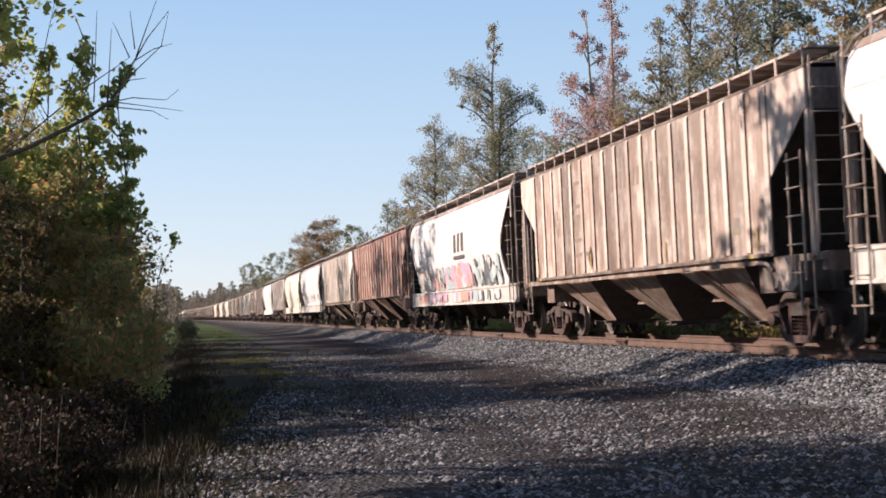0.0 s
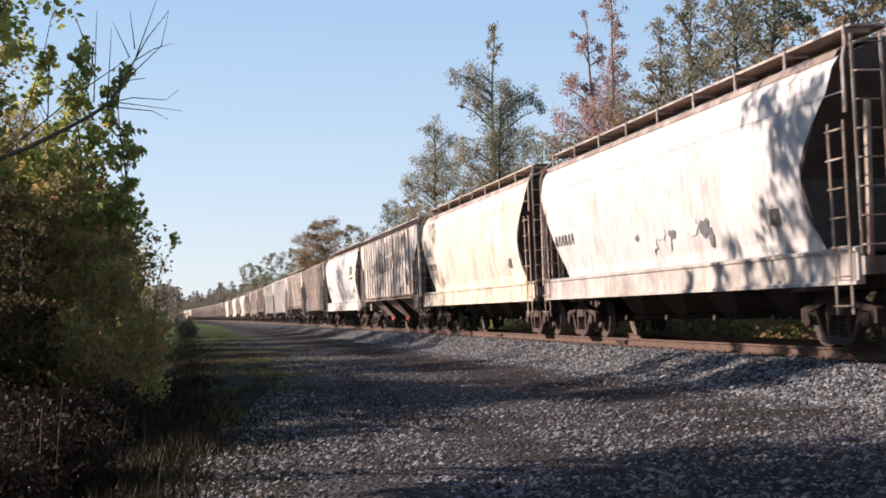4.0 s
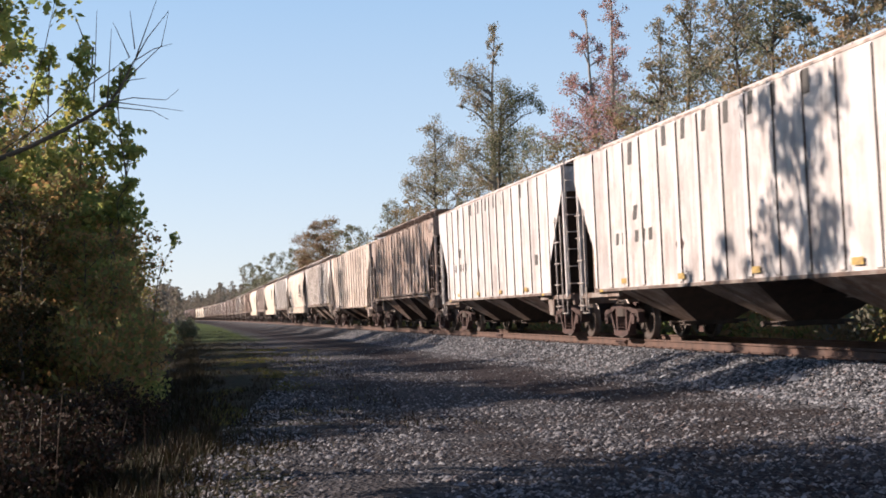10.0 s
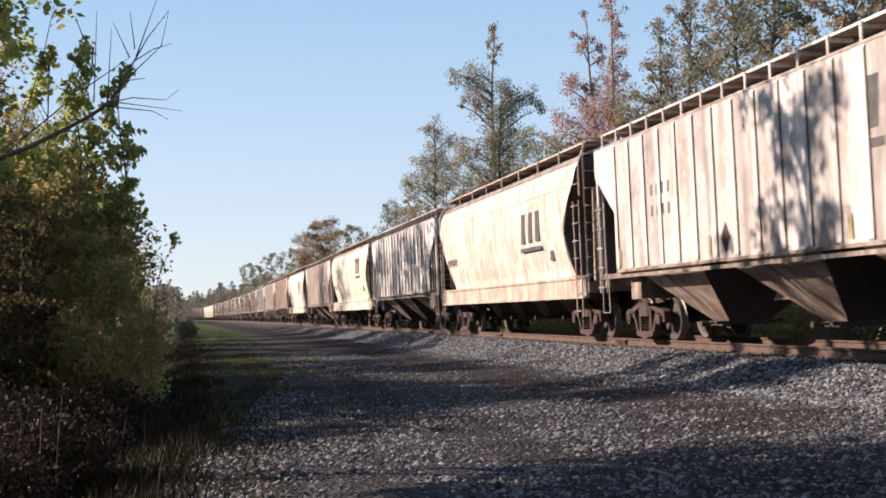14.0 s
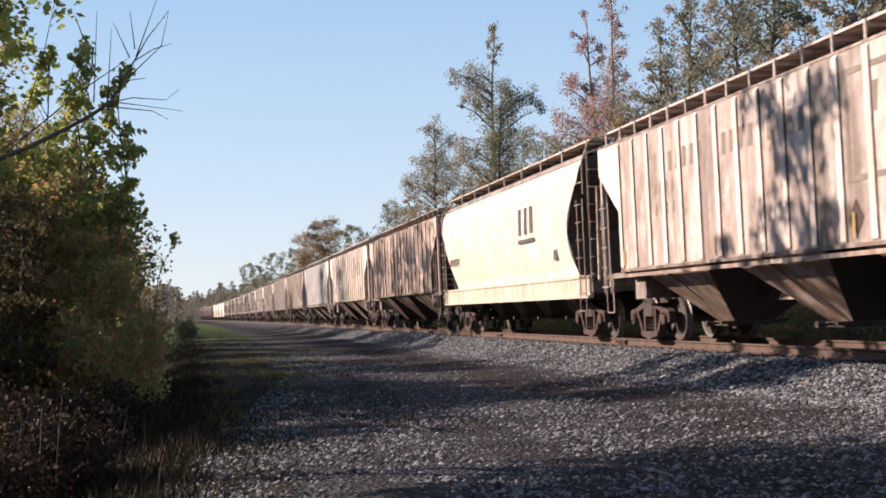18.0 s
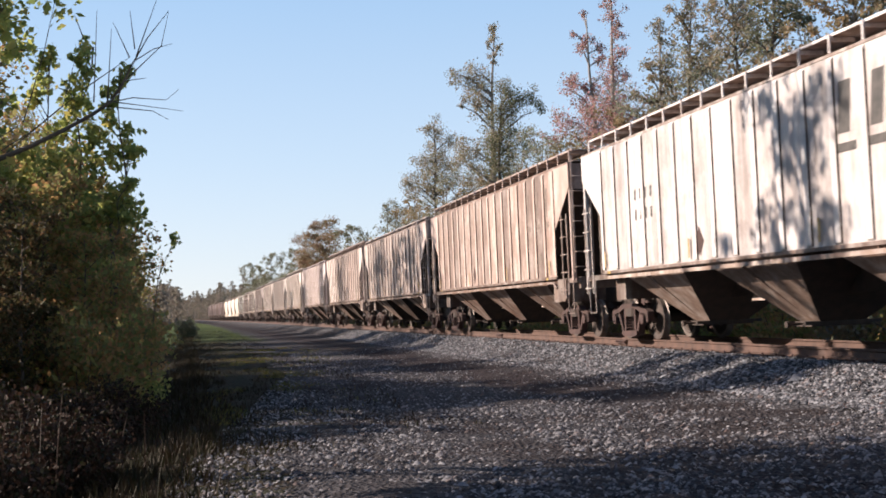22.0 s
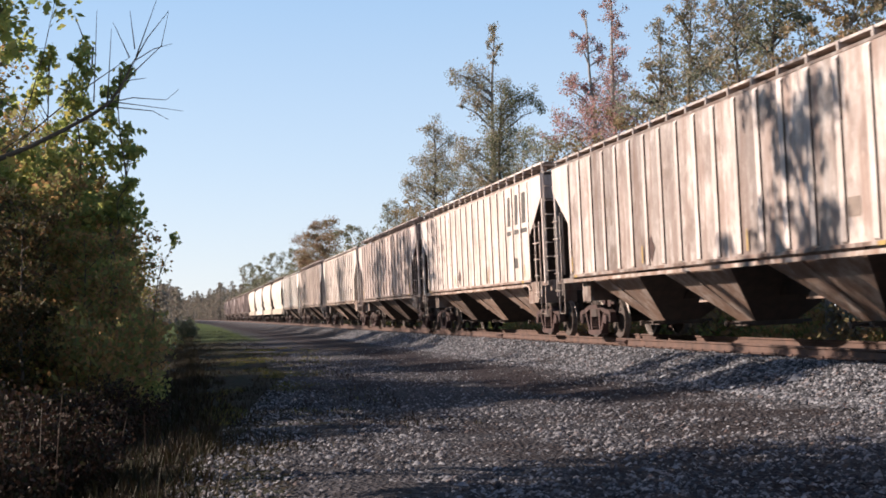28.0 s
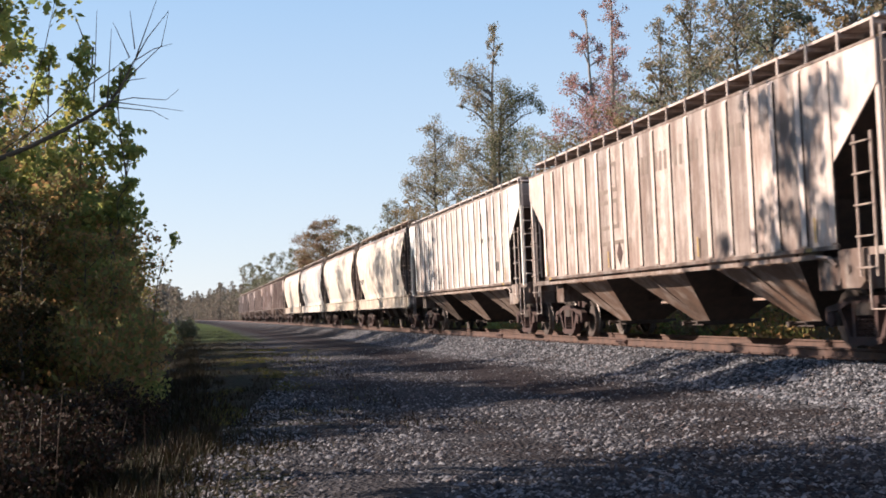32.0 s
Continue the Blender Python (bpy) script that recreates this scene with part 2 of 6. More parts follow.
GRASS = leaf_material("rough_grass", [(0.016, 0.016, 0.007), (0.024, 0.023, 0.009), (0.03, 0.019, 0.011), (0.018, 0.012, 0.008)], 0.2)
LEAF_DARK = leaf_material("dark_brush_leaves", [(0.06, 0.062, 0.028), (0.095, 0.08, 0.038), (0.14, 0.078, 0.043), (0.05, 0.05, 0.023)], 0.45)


def ground_material():
    k = Nodes("gravel_and_verge", 0.95)
    k.b.inputs["Specular IOR Level"].default_value = 0.1
    uv = k.n("UVMap")
    sep = k.n("SeparateXYZ")
    k.link(uv.outputs[0], sep.inputs[0])
    lat = sep.outputs[0]
    v = k.coords()
    n1, n2 = k.noise(0.35, 5, v), k.noise(2.2, 5, v)
    vor = k.n("TexVoronoi", Scale=19.0)
    k.link(v, vor.inputs["Vector"])
    sc = k.n("SeparateColor")
    k.link(vor.outputs["Color"], sc.inputs[0])
    tone = sc.outputs[0]
    ballast = k.ramp(tone, [(0.0, (0.036, 0.038, 0.042)), (0.5, (0.094, 0.098, 0.105)), (1.0, (0.22, 0.223, 0.23))])
    road = k.mix(k.ramp(n1, [(0.4, 0), (0.62, 1)]), k.ramp(tone, [(0, (0.022, 0.0215, 0.0235)), (1, (0.076, 0.073, 0.077))]),
                 k.ramp(tone, [(0, (0.016, 0.0125, 0.0125)), (1, (0.046, 0.036, 0.034))]))
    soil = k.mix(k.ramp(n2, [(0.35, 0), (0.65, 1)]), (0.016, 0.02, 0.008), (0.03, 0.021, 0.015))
    wob = k.math("MULTIPLY", k.math("SUBTRACT", n1, 0.5), 3.4)
    widen = k.math("MULTIPLY", k.ramp(k.math("MULTIPLY", sep.outputs[1], 0.02), [(0.2, 0), (0.62, 1)]), 1.7)
    near = k.math("ADD", k.math("ADD", lat, wob), widen)
    c = k.mix(k.ramp(k.math("MULTIPLY", near, 0.1), [(0.30, 0), (0.42, 1)]), ballast, road)
    # dark band along the shoulder's toe: shade painted into the gravel
    side = k.math("ABSOLUTE", k.math("SUBTRACT", k.math("ADD", lat, k.math("MULTIPLY", wob, 0.5)), 4.5))
    shade_band = k.math("MULTIPLY", k.ramp(side, [(0.45, 1), (1.0, 0)]), k.ramp(n2, [(0.3, 0.55), (0.6, 1)]))
    shade_band = k.math("MULTIPLY", shade_band, k.ramp(k.math("MULTIPLY", sep.outputs[1], 0.02), [(0.31, 0), (0.42, 1)]))
    c = k.mix(shade_band, c, k.ramp(tone, [(0, (0.014, 0.011, 0.012)), (1, (0.040, 0.031, 0.032))]))
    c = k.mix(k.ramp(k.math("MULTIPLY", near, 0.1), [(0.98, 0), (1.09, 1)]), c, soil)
    along = k.ramp(k.math("MULTIPLY", sep.outputs[1], 0.005), [(0.34, 0), (0.42, 1)])
    strip = k.math("MULTIPLY", k.ramp(k.math("MULTIPLY", k.math("ADD", lat, wob), 0.1), [(0.60, 0), (0.68, 1)]), along)
    c = k.mix(strip, c, k.ramp(n2, [(0.3, (0.035, 0.05, 0.014)), (0.7, (0.07, 0.09, 0.025))]))
    far_side = k.ramp(k.math("MULTIPLY", lat, -0.1), [(0.30, 0), (0.40, 1)])
    c = k.mix(far_side, c, soil)
    k.bump(k.math("ADD", vor.outputs["Distance"], n2), 0.9, 0.05)
    return k.done(c)


GROUND = ground_material()


def stone_material(name, tones):
    k = Nodes(name, 0.9)
    k.b.inputs["Specular IOR Level"].default_value = 0.2
    g = k.n("NewGeometry")
    c = k.ramp(g.outputs["Random Per Island"], list(zip((0, 0.5, 0.88, 1), tones)))
    k.bump(k.noise(40, 3, k.coords()), 0.4, 0.01)
    return k.done(c)


STONE = stone_material("crushed_stone", [(0.022, 0.023, 0.026), (0.085, 0.087, 0.094), (0.31, 0.312, 0.325), (0.12, 0.078, 0.066)])
# darker copy of the crushed stone, toned for shade on the access track
ROAD_STONE = stone_material("shaded_crushed_stone", [(0.020, 0.020, 0.023), (0.066, 0.064, 0.069), (0.24, 0.237, 0.245), (0.10, 0.068, 0.058)])


# ---- ground ----
def build_ground():
    lats = [-2500, -900, -400, -200, -120, -80, -50, -30, -20, -14, -10, -8, -6, -5, -4.2, -3.4, -3, -2.5, -2, -1, 0, 1, 1.75, 2.0]
    lats += [2.0 + 0.16 * i for i in range(1, 70)] + [13.4, 13.8, 14.5, 15.5, 17, 19, 22, 26, 32, 40, 55, 80, 120, 200, 400, 900, 2500]
    ss = [-1500, -500, -200, -100, -50, -25, -12, -5, 0, 3] + [4 + 0.22 * i for i in range(110)]
    ss += [28.5 + 0.5 * i for i in range(40)] + [49 + 1.5 * i for i in range(40)] + [110 + 6 * i for i in range(30)] + [300 + 25 * i for i in range(28)] + [1100, 1600, 3000]
    verts, uvs = [], []
    for s in ss:
        for lat in lats:
            p = beside(min(s, 1000), lat)
            p.y += s - min(s, 1000)
            z = ground_z(lat)
            if abs(lat) < 60 and s < 120:
                near = Vector((lat, s, 0))
                z += 0.035 * noise.noise(near * 0.6) + 0.03 * noise.noise(near * 1.7) * (2.0 < lat)
                if lat > 1.6:
                    z += 0.018 * noise.noise(near * 4.0)
                if 3.2 < lat < 9.5:
                    z -= 0.035 * math.exp(-((lat - 5.0) / 0.45) ** 2) + 0.035 * math.exp(-((lat - 6.7) / 0.45) ** 2)
            verts.append((p.x, p.y, z))
            uvs.append((lat, s))
    n = len(lats)
    faces = [(i * n + j, (i + 1) * n + j, (i + 1) * n + j + 1, i * n + j + 1) for i in range(len(ss) - 1) for j in range(n - 1)]
    me = cloud_mesh("ground", verts, faces, GROUND, True)
    uv = me.uv_layers.new(name="UVMap")
    idx = np.array(faces).ravel()
    uv.data.foreach_set("uv", np.array(uvs, np.float32)[idx].ravel())
    ob = new("ground", me)
    tagged(ob, "grey gravel track, ballast shoulder and dark weedy verge", "ground", kind="structure")
    return lats, ss


build_ground()


def stones(name, label, count, spots, size, seed, rock):
    """Loose crushed stone lying on the ground: many small lumps in one mesh."""
    rng = np.random.default_rng(seed)
    base = np.array([(1, -0.7, -0.3), (0.9, 0.8, -0.3), (-0.9, 0.9, -0.3), (-1, -0.8, -0.3), (0.45, 0, 0.75), (-0.5, 0.1, 0.7)], float)
    tri = np.array([(0, 1, 4), (1, 2, 5), (1, 5, 4), (2, 3, 5), (3, 0, 4), (3, 4, 5)])
    pts = np.array(spots(rng, count))
    m = len(pts)
    r = size * np.exp(rng.normal(0, 0.32, (m, 1, 1)))
    v = base[None] * (0.7 + 0.6 * rng.random((m, 6, 1))) * (0.75 + 0.5 * rng.random((m, 1, 3))) * r
    a = rng.random(m) * 6.283
    ca, sa = np.cos(a)[:, None], np.sin(a)[:, None]
    x, y = v[:, :, 0] * ca - v[:, :, 1] * sa, v[:, :, 0] * sa + v[:, :, 1] * ca
    b = rng.normal(0, 0.5, m)[:, None]
    z = v[:, :, 2] * np.cos(b) + x * np.sin(b)
    v = np.stack([x, y, z * 0.8], -1) + pts[:, None, :]
    f = (tri[None] + (np.arange(m) * 6)[:, None, None]).reshape(-1, 3)
    ob = new(name, cloud_mesh(name, v.reshape(-1, 3), f, rock))
    return tagged(ob, label, "gravel", kind="stuff")


def road_spots(rng, count):
    out = []
    while len(out) < count:
        s = 7.0 + 40 * rng.random() ** 1.7
        lat = rng.uniform(1.7, 11.1 - 0.13 * min(max(s - 10, 0), 20))
        keep = 1.0 if lat < 3.0 else 0.45 + 0.5 * noise.noise(Vector((lat, s * 0.5, 3)))
        if 3.6 < lat < 8.5 and 14 < s < 60:
            keep *= 0.75 if s < 20 else 0.4
        if abs(lat - 4.5 - 0.8 * noise.noise(Vector((s * 0.2, 0, 5)))) < 0.65 and s > 17:
            keep *= 0.22
        if rng.random() < keep:
            p = beside(s, lat, ground_z(lat) + 0.012)
            out.append(p)
    return out


def shoulder_spots(rng, count):
    out = []
    for _ in range(count):
        s, lat = 10 + 60 * rng.random() ** 1.4, 1.0 + 2.2 * rng.random() ** 0.8
        out.append(beside(s, lat, ground_z(lat) + 0.02))
    return out


stones("road_gravel", "loose grey crushed stone scattered over the access track", 64000, road_spots, 0.0155, 3, ROAD_STONE)
stones("ballast_stones", "grey crushed rock ballast on the sloping track shoulder", 46000, shoulder_spots, 0.022, 4, STONE)


# ---- track ----
def build_track():
    track = thing("railway_track", "rusty steel rails on dark sleepers in grey ballast", "railway track", kind="structure")
    ss = [-650 + 50 * i for i in range(12)] + [-40 + 10 * i for i in range(24)] + [200 + 20 * i for i in range(38)]
    prof = [(-0.07, -0.172), (0.07, -0.172), (0.07, -0.16), (0.012, -0.14), (0.01, -0.045), (0.036, -0.035), (0.036, -0.004), (0.028, 0.0),
            (-0.028, 0.0), (-0.036, -0.004), (-0.036, -0.035), (-0.01, -0.045), (-0.012, -0.14), (-0.07, -0.16)]
    for side, lift in ((0.753, 0.0), (-0.753, 1.506 * math.sin(CANT))):
        sh = Shape()
        n = len(prof)
        vs = []
        for s in ss:
            for a, z in prof:
                vs.append(beside(s, side + a, RAIL_Z + lift + z))
        fs = [(i * n + k, i * n + (k + 1) % n, (i + 1) * n + (k + 1) % n, (i + 1) * n + k) for i in range(len(ss) - 1) for k in range(n)]
        sh.add(vs, fs)
        part("rail", sh, RAIL_RUST, track, "rust-orange steel rail")
    tie = Shape().box(-1.3, 1.3, -0.115, 0.115, -0.18, 0.0, 0.012).mesh("sleeper", TIE)
    plate = Shape().box(-0.19, 0.19, -0.09, 0.09, 0.0, 0.016).box(0.09, 0.115, -0.05, -0.03, 0.016, 0.05).box(-0.115, -0.09, 0.03, 0.05, 0.016, 0.05).mesh("tie_plate", RUST)
    for i in range(150):
        s = 3.0 + 0.54 * i
        x, y, h = line(s)
        m = Matrix.Translation((x, y, RAIL_Z - 0.19 + 0.753 * math.sin(CANT))) @ Matrix.Rotation(h, 4, "Z") @ Matrix.Rotation(-CANT, 4, "Y")
        t = part("sleeper", tie, None, track, at=m @ pose(random.uniform(-0.04, 0.04), 0, 0, 0, 0, random.uniform(-0.6, 0.6)))
        part("tie_plate", plate, None, t, at=pose(-0.753, 0, 0))
    sh = Shape().box(-0.02, 0.02, -0.32, 0.32, -0.13, -0.04, 0.0)
    for k in range(6):
        sh.lathe([(0.018, -0.05), (0.018, -0.02)], (0, -0.27 + 0.108 * k, -0.085), "x", 6)
    joint = sh.mesh("joint_bar", RUST)
    for s in (16.5, 28.4, 40.3, 52.2):
        part("joint_bar", joint, None, track, "bolted joint bar on the rail", at=pose(*beside(s, 0.80, RAIL_Z)))
    return track


build_track()

# ---- covered hopper cars ----
MESHES = {}


def kept(key, make):
    if key not in MESHES:
        MESHES[key] = make()
    return MESHES[key]


def wheel_mesh():
    sh = Shape()
    for e in (-1, 1):
        y = 0.72 * e
        sh.lathe([(0.14, 0.09 * e), (0.34, 0.05 * e), (0.40, 0.07 * e), (0.455, 0.075 * e), (0.457, -0.02 * e), (0.485, -0.035 * e), (0.485, -0.06 * e),
                  (0.41, -0.062 * e), (0.36, -0.03 * e), (0.16, -0.06 * e)], (0, y, 0), "y", 18)
        sh.lathe([(0.06, 0), (0.10, 0.02), (0.10, 0.06), (0.03, 0.07)] if e > 0 else [(0.03, -0.07), (0.10, -0.06), (0.10, -0.02), (0.06, 0)], (0, 1.02 * e, 0), "y", 10)
    sh.lathe([(0.085, -1.04), (0.085, 1.04)], (0, 0, 0), "y", 12)
    # balance pockets, so that the turn can be seen
    for e in (-1, 1):
        for k in range(3):
            a = 2.094 * k
            sh.lathe([(0.035, 0.03 * e), (0.035, 0.085 * e)], (0.25 * math.cos(a), 0.72 * e, 0.25 * math.sin(a)), "y", 6)
    me = sh.mesh("wheelset", DARK_STEEL)
    me.materials.append(TREAD)
    for p in me.polygons:
        r = math.hypot(p.center.x, p.center.z)
        if r > 0.41 and abs(p.normal.y) < 0.95 or (0.425 < r):
            p.material_index = 1
    return me


def frame_mesh():
    """Cast side frame: arched top, dropped tie bar, two columns round the springs, jaws over the axle boxes."""
    sh = Shape()
    w = 0.075
    for e in (-1, 1):
        sh.plate([(e * 1.14, 0.40), (e * 1.14, 0.62), (e * 1.02, 0.67), (e * 0.78, 0.69), (e * 0.72, 0.60), (e * 1.04, 0.57), (e * 1.04, 0.40)], -w, w)
        sh.plate([(e * 0.78, 0.69), (e * 0.42, 0.80), (e * 0.36, 0.70), (e * 0.72, 0.60)], -w, w)
        sh.plate([(e * 0.74, 0.62), (e * 0.66, 0.62), (e * 0.40, 0.20), (e * 0.48, 0.14)], -w, w)
        sh.plate([(e * 0.36, 0.74), (e * 0.27, 0.74), (e * 0.27, 0.20), (e * 0.36, 0.20)], -w * 0.9, w * 0.9)
        sh.lathe([(0.05, 0), (0.11, 0.01), (0.115, 0.05), (0.05, 0.06)], (e * 0.89, -w - 0.06, 0.457), "y", 12)
    sh.plate([(-0.42, 0.80), (0.42, 0.80), (0.36, 0.70), (-0.36, 0.70)], -w, w)
    sh.plate([(-0.48, 0.12), (-0.48, 0.20), (0.48, 0.20), (0.48, 0.12), (0.32, 0.08), (-0.32, 0.08)], -w * 1.3, w * 1.3)
    return sh.mesh("side_frame", RUST)


def spring_mesh():
    sh = Shape()
    for x in (-0.14, 0.0, 0.14):
        pts = [(x + 0.055 * math.cos(t * 1.6), 0.05 * math.sin(t * 1.6) - 0.05, 0.22 + 0.30 * t / 18) for t in range(19)]
        sh.tube(pts, 0.014, 3)
    return sh.mesh("spring_nest", RUST)


def truck_at(car, x):
    truck = part("truck", kept("bolster", lambda: Shape().box(-0.22, 0.22, -1.12, 1.12, 0.52, 0.70, 0.04).lathe([(0.2, 0.70), (0.2, 0.88)], (0, 0, 0), "z", 12)
                               .box(-0.9, 0.9, -0.06, 0.06, 0.36, 0.46).mesh("truck", DARK_STEEL)), None, car, "rusty cast four-wheel truck", at=pose(x, 0, 0))
    for e in (-1, 1):
        part("side_frame", kept("frame", frame_mesh), None, truck, at=pose(0, 1.02 * e, 0))
        part("spring_nest", kept("spring", spring_mesh), None, truck, at=pose(0, 1.02 * e, 0, 0, 0, 0 if e < 0 else 180))
        w = part("wheelset", kept("wheel", wheel_mesh), None, truck, "steel wheels with bright treads", at=pose(0.89 * e, 0, 0.457))
        WHEELS[e].append(w)
        for f in (-1, 1):
            part("axle_box", kept("axle_box", lambda: Shape().box(-0.12, 0.12, -0.07, 0.07, 0.36, 0.565, 0.03).mesh("axle_box", DARK_STEEL)), None, truck, at=pose(0.89 * e, 1.02 * f, 0))


WHEELS = {-1: [], 1: []}


def ladder_mesh(z0, z1, wide, rungs):
    sh = Shape()
    for x in (-wide / 2, wide / 2):
        sh.box(x - 0.021, x + 0.021, -0.012, 0.012, z0, z1)
    return sh.mesh("ladder", PAINT)


FULL = [True]


def ladder(car, z0, z1, wide, rungs, at, tint):
    lad = part("ladder", kept(("lad", z0, z1, wide), lambda: ladder_mesh(z0, z1, wide, rungs)), None, car, at=at)
    lad.color = tint
    for k in range(rungs if FULL[0] else 0):
        z = z0 + 0.12 + (z1 - z0 - 0.25) * k / max(rungs - 1, 1)
        r = part("rung", kept(("rung", wide), lambda: Shape().tube([(-wide / 2, -0.02, 0), (-wide / 2 + 0.02, -0.06, 0), (wide / 2 - 0.02, -0.06, 0), (wide / 2, -0.02, 0)], 0.014, 5)
                              .mesh("rung", PAINT)), None, lad, at=pose(0, 0, z))
        r.color = tint


def bay_mesh(ztop, half_top, ytop, zbot, half_bot, ybot, zridge, half_ridge):
    """A hopper: sloping sheets from the ridge inside the car down to a narrow outlet; the sheets between the hoppers
    are coloured dark for shade.
    """
    lev = [(half_ridge, ytop, zridge), (half_top, ytop, ztop), (half_bot, ybot, zbot)]
    vs = [(sx * h, sy * y, z) for h, y, z in lev for sx, sy in ((-1, -1), (1, -1), (1, 1), (-1, 1))]
    fs = [(k * 4 + i, k * 4 + (i + 1) % 4, k * 4 + 4 + (i + 1) % 4, k * 4 + 4 + i) for k in (0, 1) for i in range(4)] + [(0, 1, 2, 3), (11, 10, 9, 8)]
    me = Shape().add(vs, fs).mesh("hopper_bay", PAINT)
    # sheets that face along the car: shade painted as dark steel
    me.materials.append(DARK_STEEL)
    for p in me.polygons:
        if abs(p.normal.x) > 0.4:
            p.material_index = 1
    return me


def bay_rib_mesh(ztop, ytop, zbot, ybot, lean):
    return Shape().tube([(-lean, -ytop - 0.015, ztop - 0.02), (0.05, -ybot - 0.03, zbot + 0.05)], 0.035, 4).mesh("bay_rib", PAINT)


def gate_mesh():
    sh = Shape().box(-0.34, 0.34, -0.55, 0.55, 0.31, 0.40, 0.02).box(-0.38, -0.30, -0.7, 0.7, 0.34, 0.40).box(0.30, 0.38, -0.7, 0.7, 0.34, 0.40)
    sh.tube([(0, -0.85, 0.36), (0, 0.85, 0.36)], 0.022, 6)
    sh.lathe([(0.055, -0.03), (0.055, 0.03)], (0, -0.83, 0.36), "y", 8)
    return sh.mesh("outlet_gate", DARK_STEEL)


def running_gear(car, length, half):
    """Trucks, centre sill, couplers and brake gear under any car."""
    part("centre_sill", kept(("sill", round(length, 1)), lambda: Shape().box(-length / 2 + 0.55, length / 2 - 0.55, -0.19, 0.19, 0.86, 1.22, 0.02)
                             .mesh("centre_sill", DARK_STEEL)), None, car)
    for e in (-1, 1):
        truck_at(car, e * (length / 2 - 2.05))
        part("coupler", kept("coupler", lambda: Shape().box(-0.5, 0.06, -0.09, 0.09, 0.80, 0.98, 0.02).plate([(0.0, 0.74), (0.0, 1.06), (0.22, 1.06), (0.32, 0.98), (0.32, 0.82), (0.22, 0.74)], -0.13, 0.10)
                             .plate([(0.24, 0.76), (0.24, 1.04), (0.40, 1.02), (0.40, 0.78)], 0.06, 0.17).mesh("coupler", RUST)), None, car,
             at=pose(e * (length / 2 - 0.36), 0, 0, 0, 0, 0 if e > 0 else 180))
        part("air_hose", kept("hose", lambda: Shape().tube([(0, 0, 0.9), (0.12, 0, 0.72), (0.25, 0, 0.55), (0.36, 0, 0.50)], 0.025, 6).mesh("air_hose", DARK_STEEL)), None, car,
             at=pose(e * (length / 2 - 0.45), -0.35 * e, 0, 0, 0, 0 if e > 0 else 180))
    part("brake_reservoir", kept("reservoir", lambda: Shape().lathe([(0.06, -0.5), (0.2, -0.44), (0.22, -0.3), (0.22, 0.3), (0.2, 0.44), (0.06, 0.5)], (0, 0, 0), "x", 14)
                                 .mesh("brake_reservoir", DARK_STEEL, True)), None, car, at=pose(-(half - 1.0), -0.55, 1.72))
    part("brake_wheel", kept("brake_wheel", lambda: brake_wheel_mesh()), None, car, at=pose(-(half + 0.14), -0.55, 2.55))


def brake_wheel_mesh():
    sh = Shape()
    ring = [(0, 0.27 * math.cos(6.28319 * k / 20), 0.27 * math.sin(6.28319 * k / 20)) for k in range(21)]
    sh.tube(ring, 0.018, 5)
    for k in range(5):
        a = 6.28319 * k / 5
        sh.tube([(0, 0, 0), (0, 0.27 * math.cos(a), 0.27 * math.sin(a))], 0.014, 4)
    sh.tube([(-0.02, 0, 0), (0.14, 0, 0)], 0.03, 6)
    return sh.mesh("brake_wheel", DARK_STEEL)


def running_boards(car, half, z, tint, posts, y=0.95, drop=0.2):
    for e in (-1, 1):
        b = part("running_board", kept(("board", round(half, 1), posts), lambda: Shape().box(-half, half, -0.26, 0.26, -0.035, 0.0)
                                       .box(-half, half, 0.25, 0.28, -0.06, 0.02).mesh("running_board", PAINT)), None, car, at=pose(0, e * y, z))
        b.color = tint
        if e < 0:
            part("board_edge", kept(("edge", round(half, 1)), lambda: Shape().box(-half, half, -0.29, -0.262, -0.03, 0.012).mesh("board_edge", PAINT)), None, b).color = tint
        if e < 0 and posts:
            for k in range(posts):
                x = -half + 0.15 + (2 * half - 0.3) * k / (posts - 1)
                p = part("bracket", kept(("bracket", drop), lambda: Shape().box(-0.024, 0.024, -0.024, 0.0, -drop - 0.12, 0.0).plate([(-0.02, -0.04), (0.02, -0.04), (0.02, -0.1), (-0.02, -0.1)], 0.0, 0.4)
                                         .mesh("bracket", PAINT)), None, b, at=pose(x, -0.302, 0))
                p.color = tint


def bar(car, x, z, w, h, y, ink, name="mark"):
    me = kept(("bar", round(w, 2), round(h, 2), ink.name), lambda: Shape().box(0, w, -0.003, 0.002, 0, h).mesh("mark", ink))
    part(name, me, None, car, at=pose(x, y, z))


def stroke(car, x, z, w, h, y, ink, style=0, name="mark"):
    """One plain painted bar in the place of a character; style sets how it leans."""
    lean, wide = (0.16, 0.04, 0.22, 0.10)[style % 4] * w, (0.62, 0.70, 0.58, 0.66)[style % 4] * w
    x0 = 0.12 * w
    me = kept(("stroke", round(w, 2), round(h, 2), style % 4, ink.name),
              lambda: Shape().plate([(x0, 0), (x0 + wide, 0), (x0 + wide + lean, h), (x0 + lean, h)], -0.003, 0.002).mesh("mark", ink))
    part(name, me, None, car, at=pose(x, y, z))


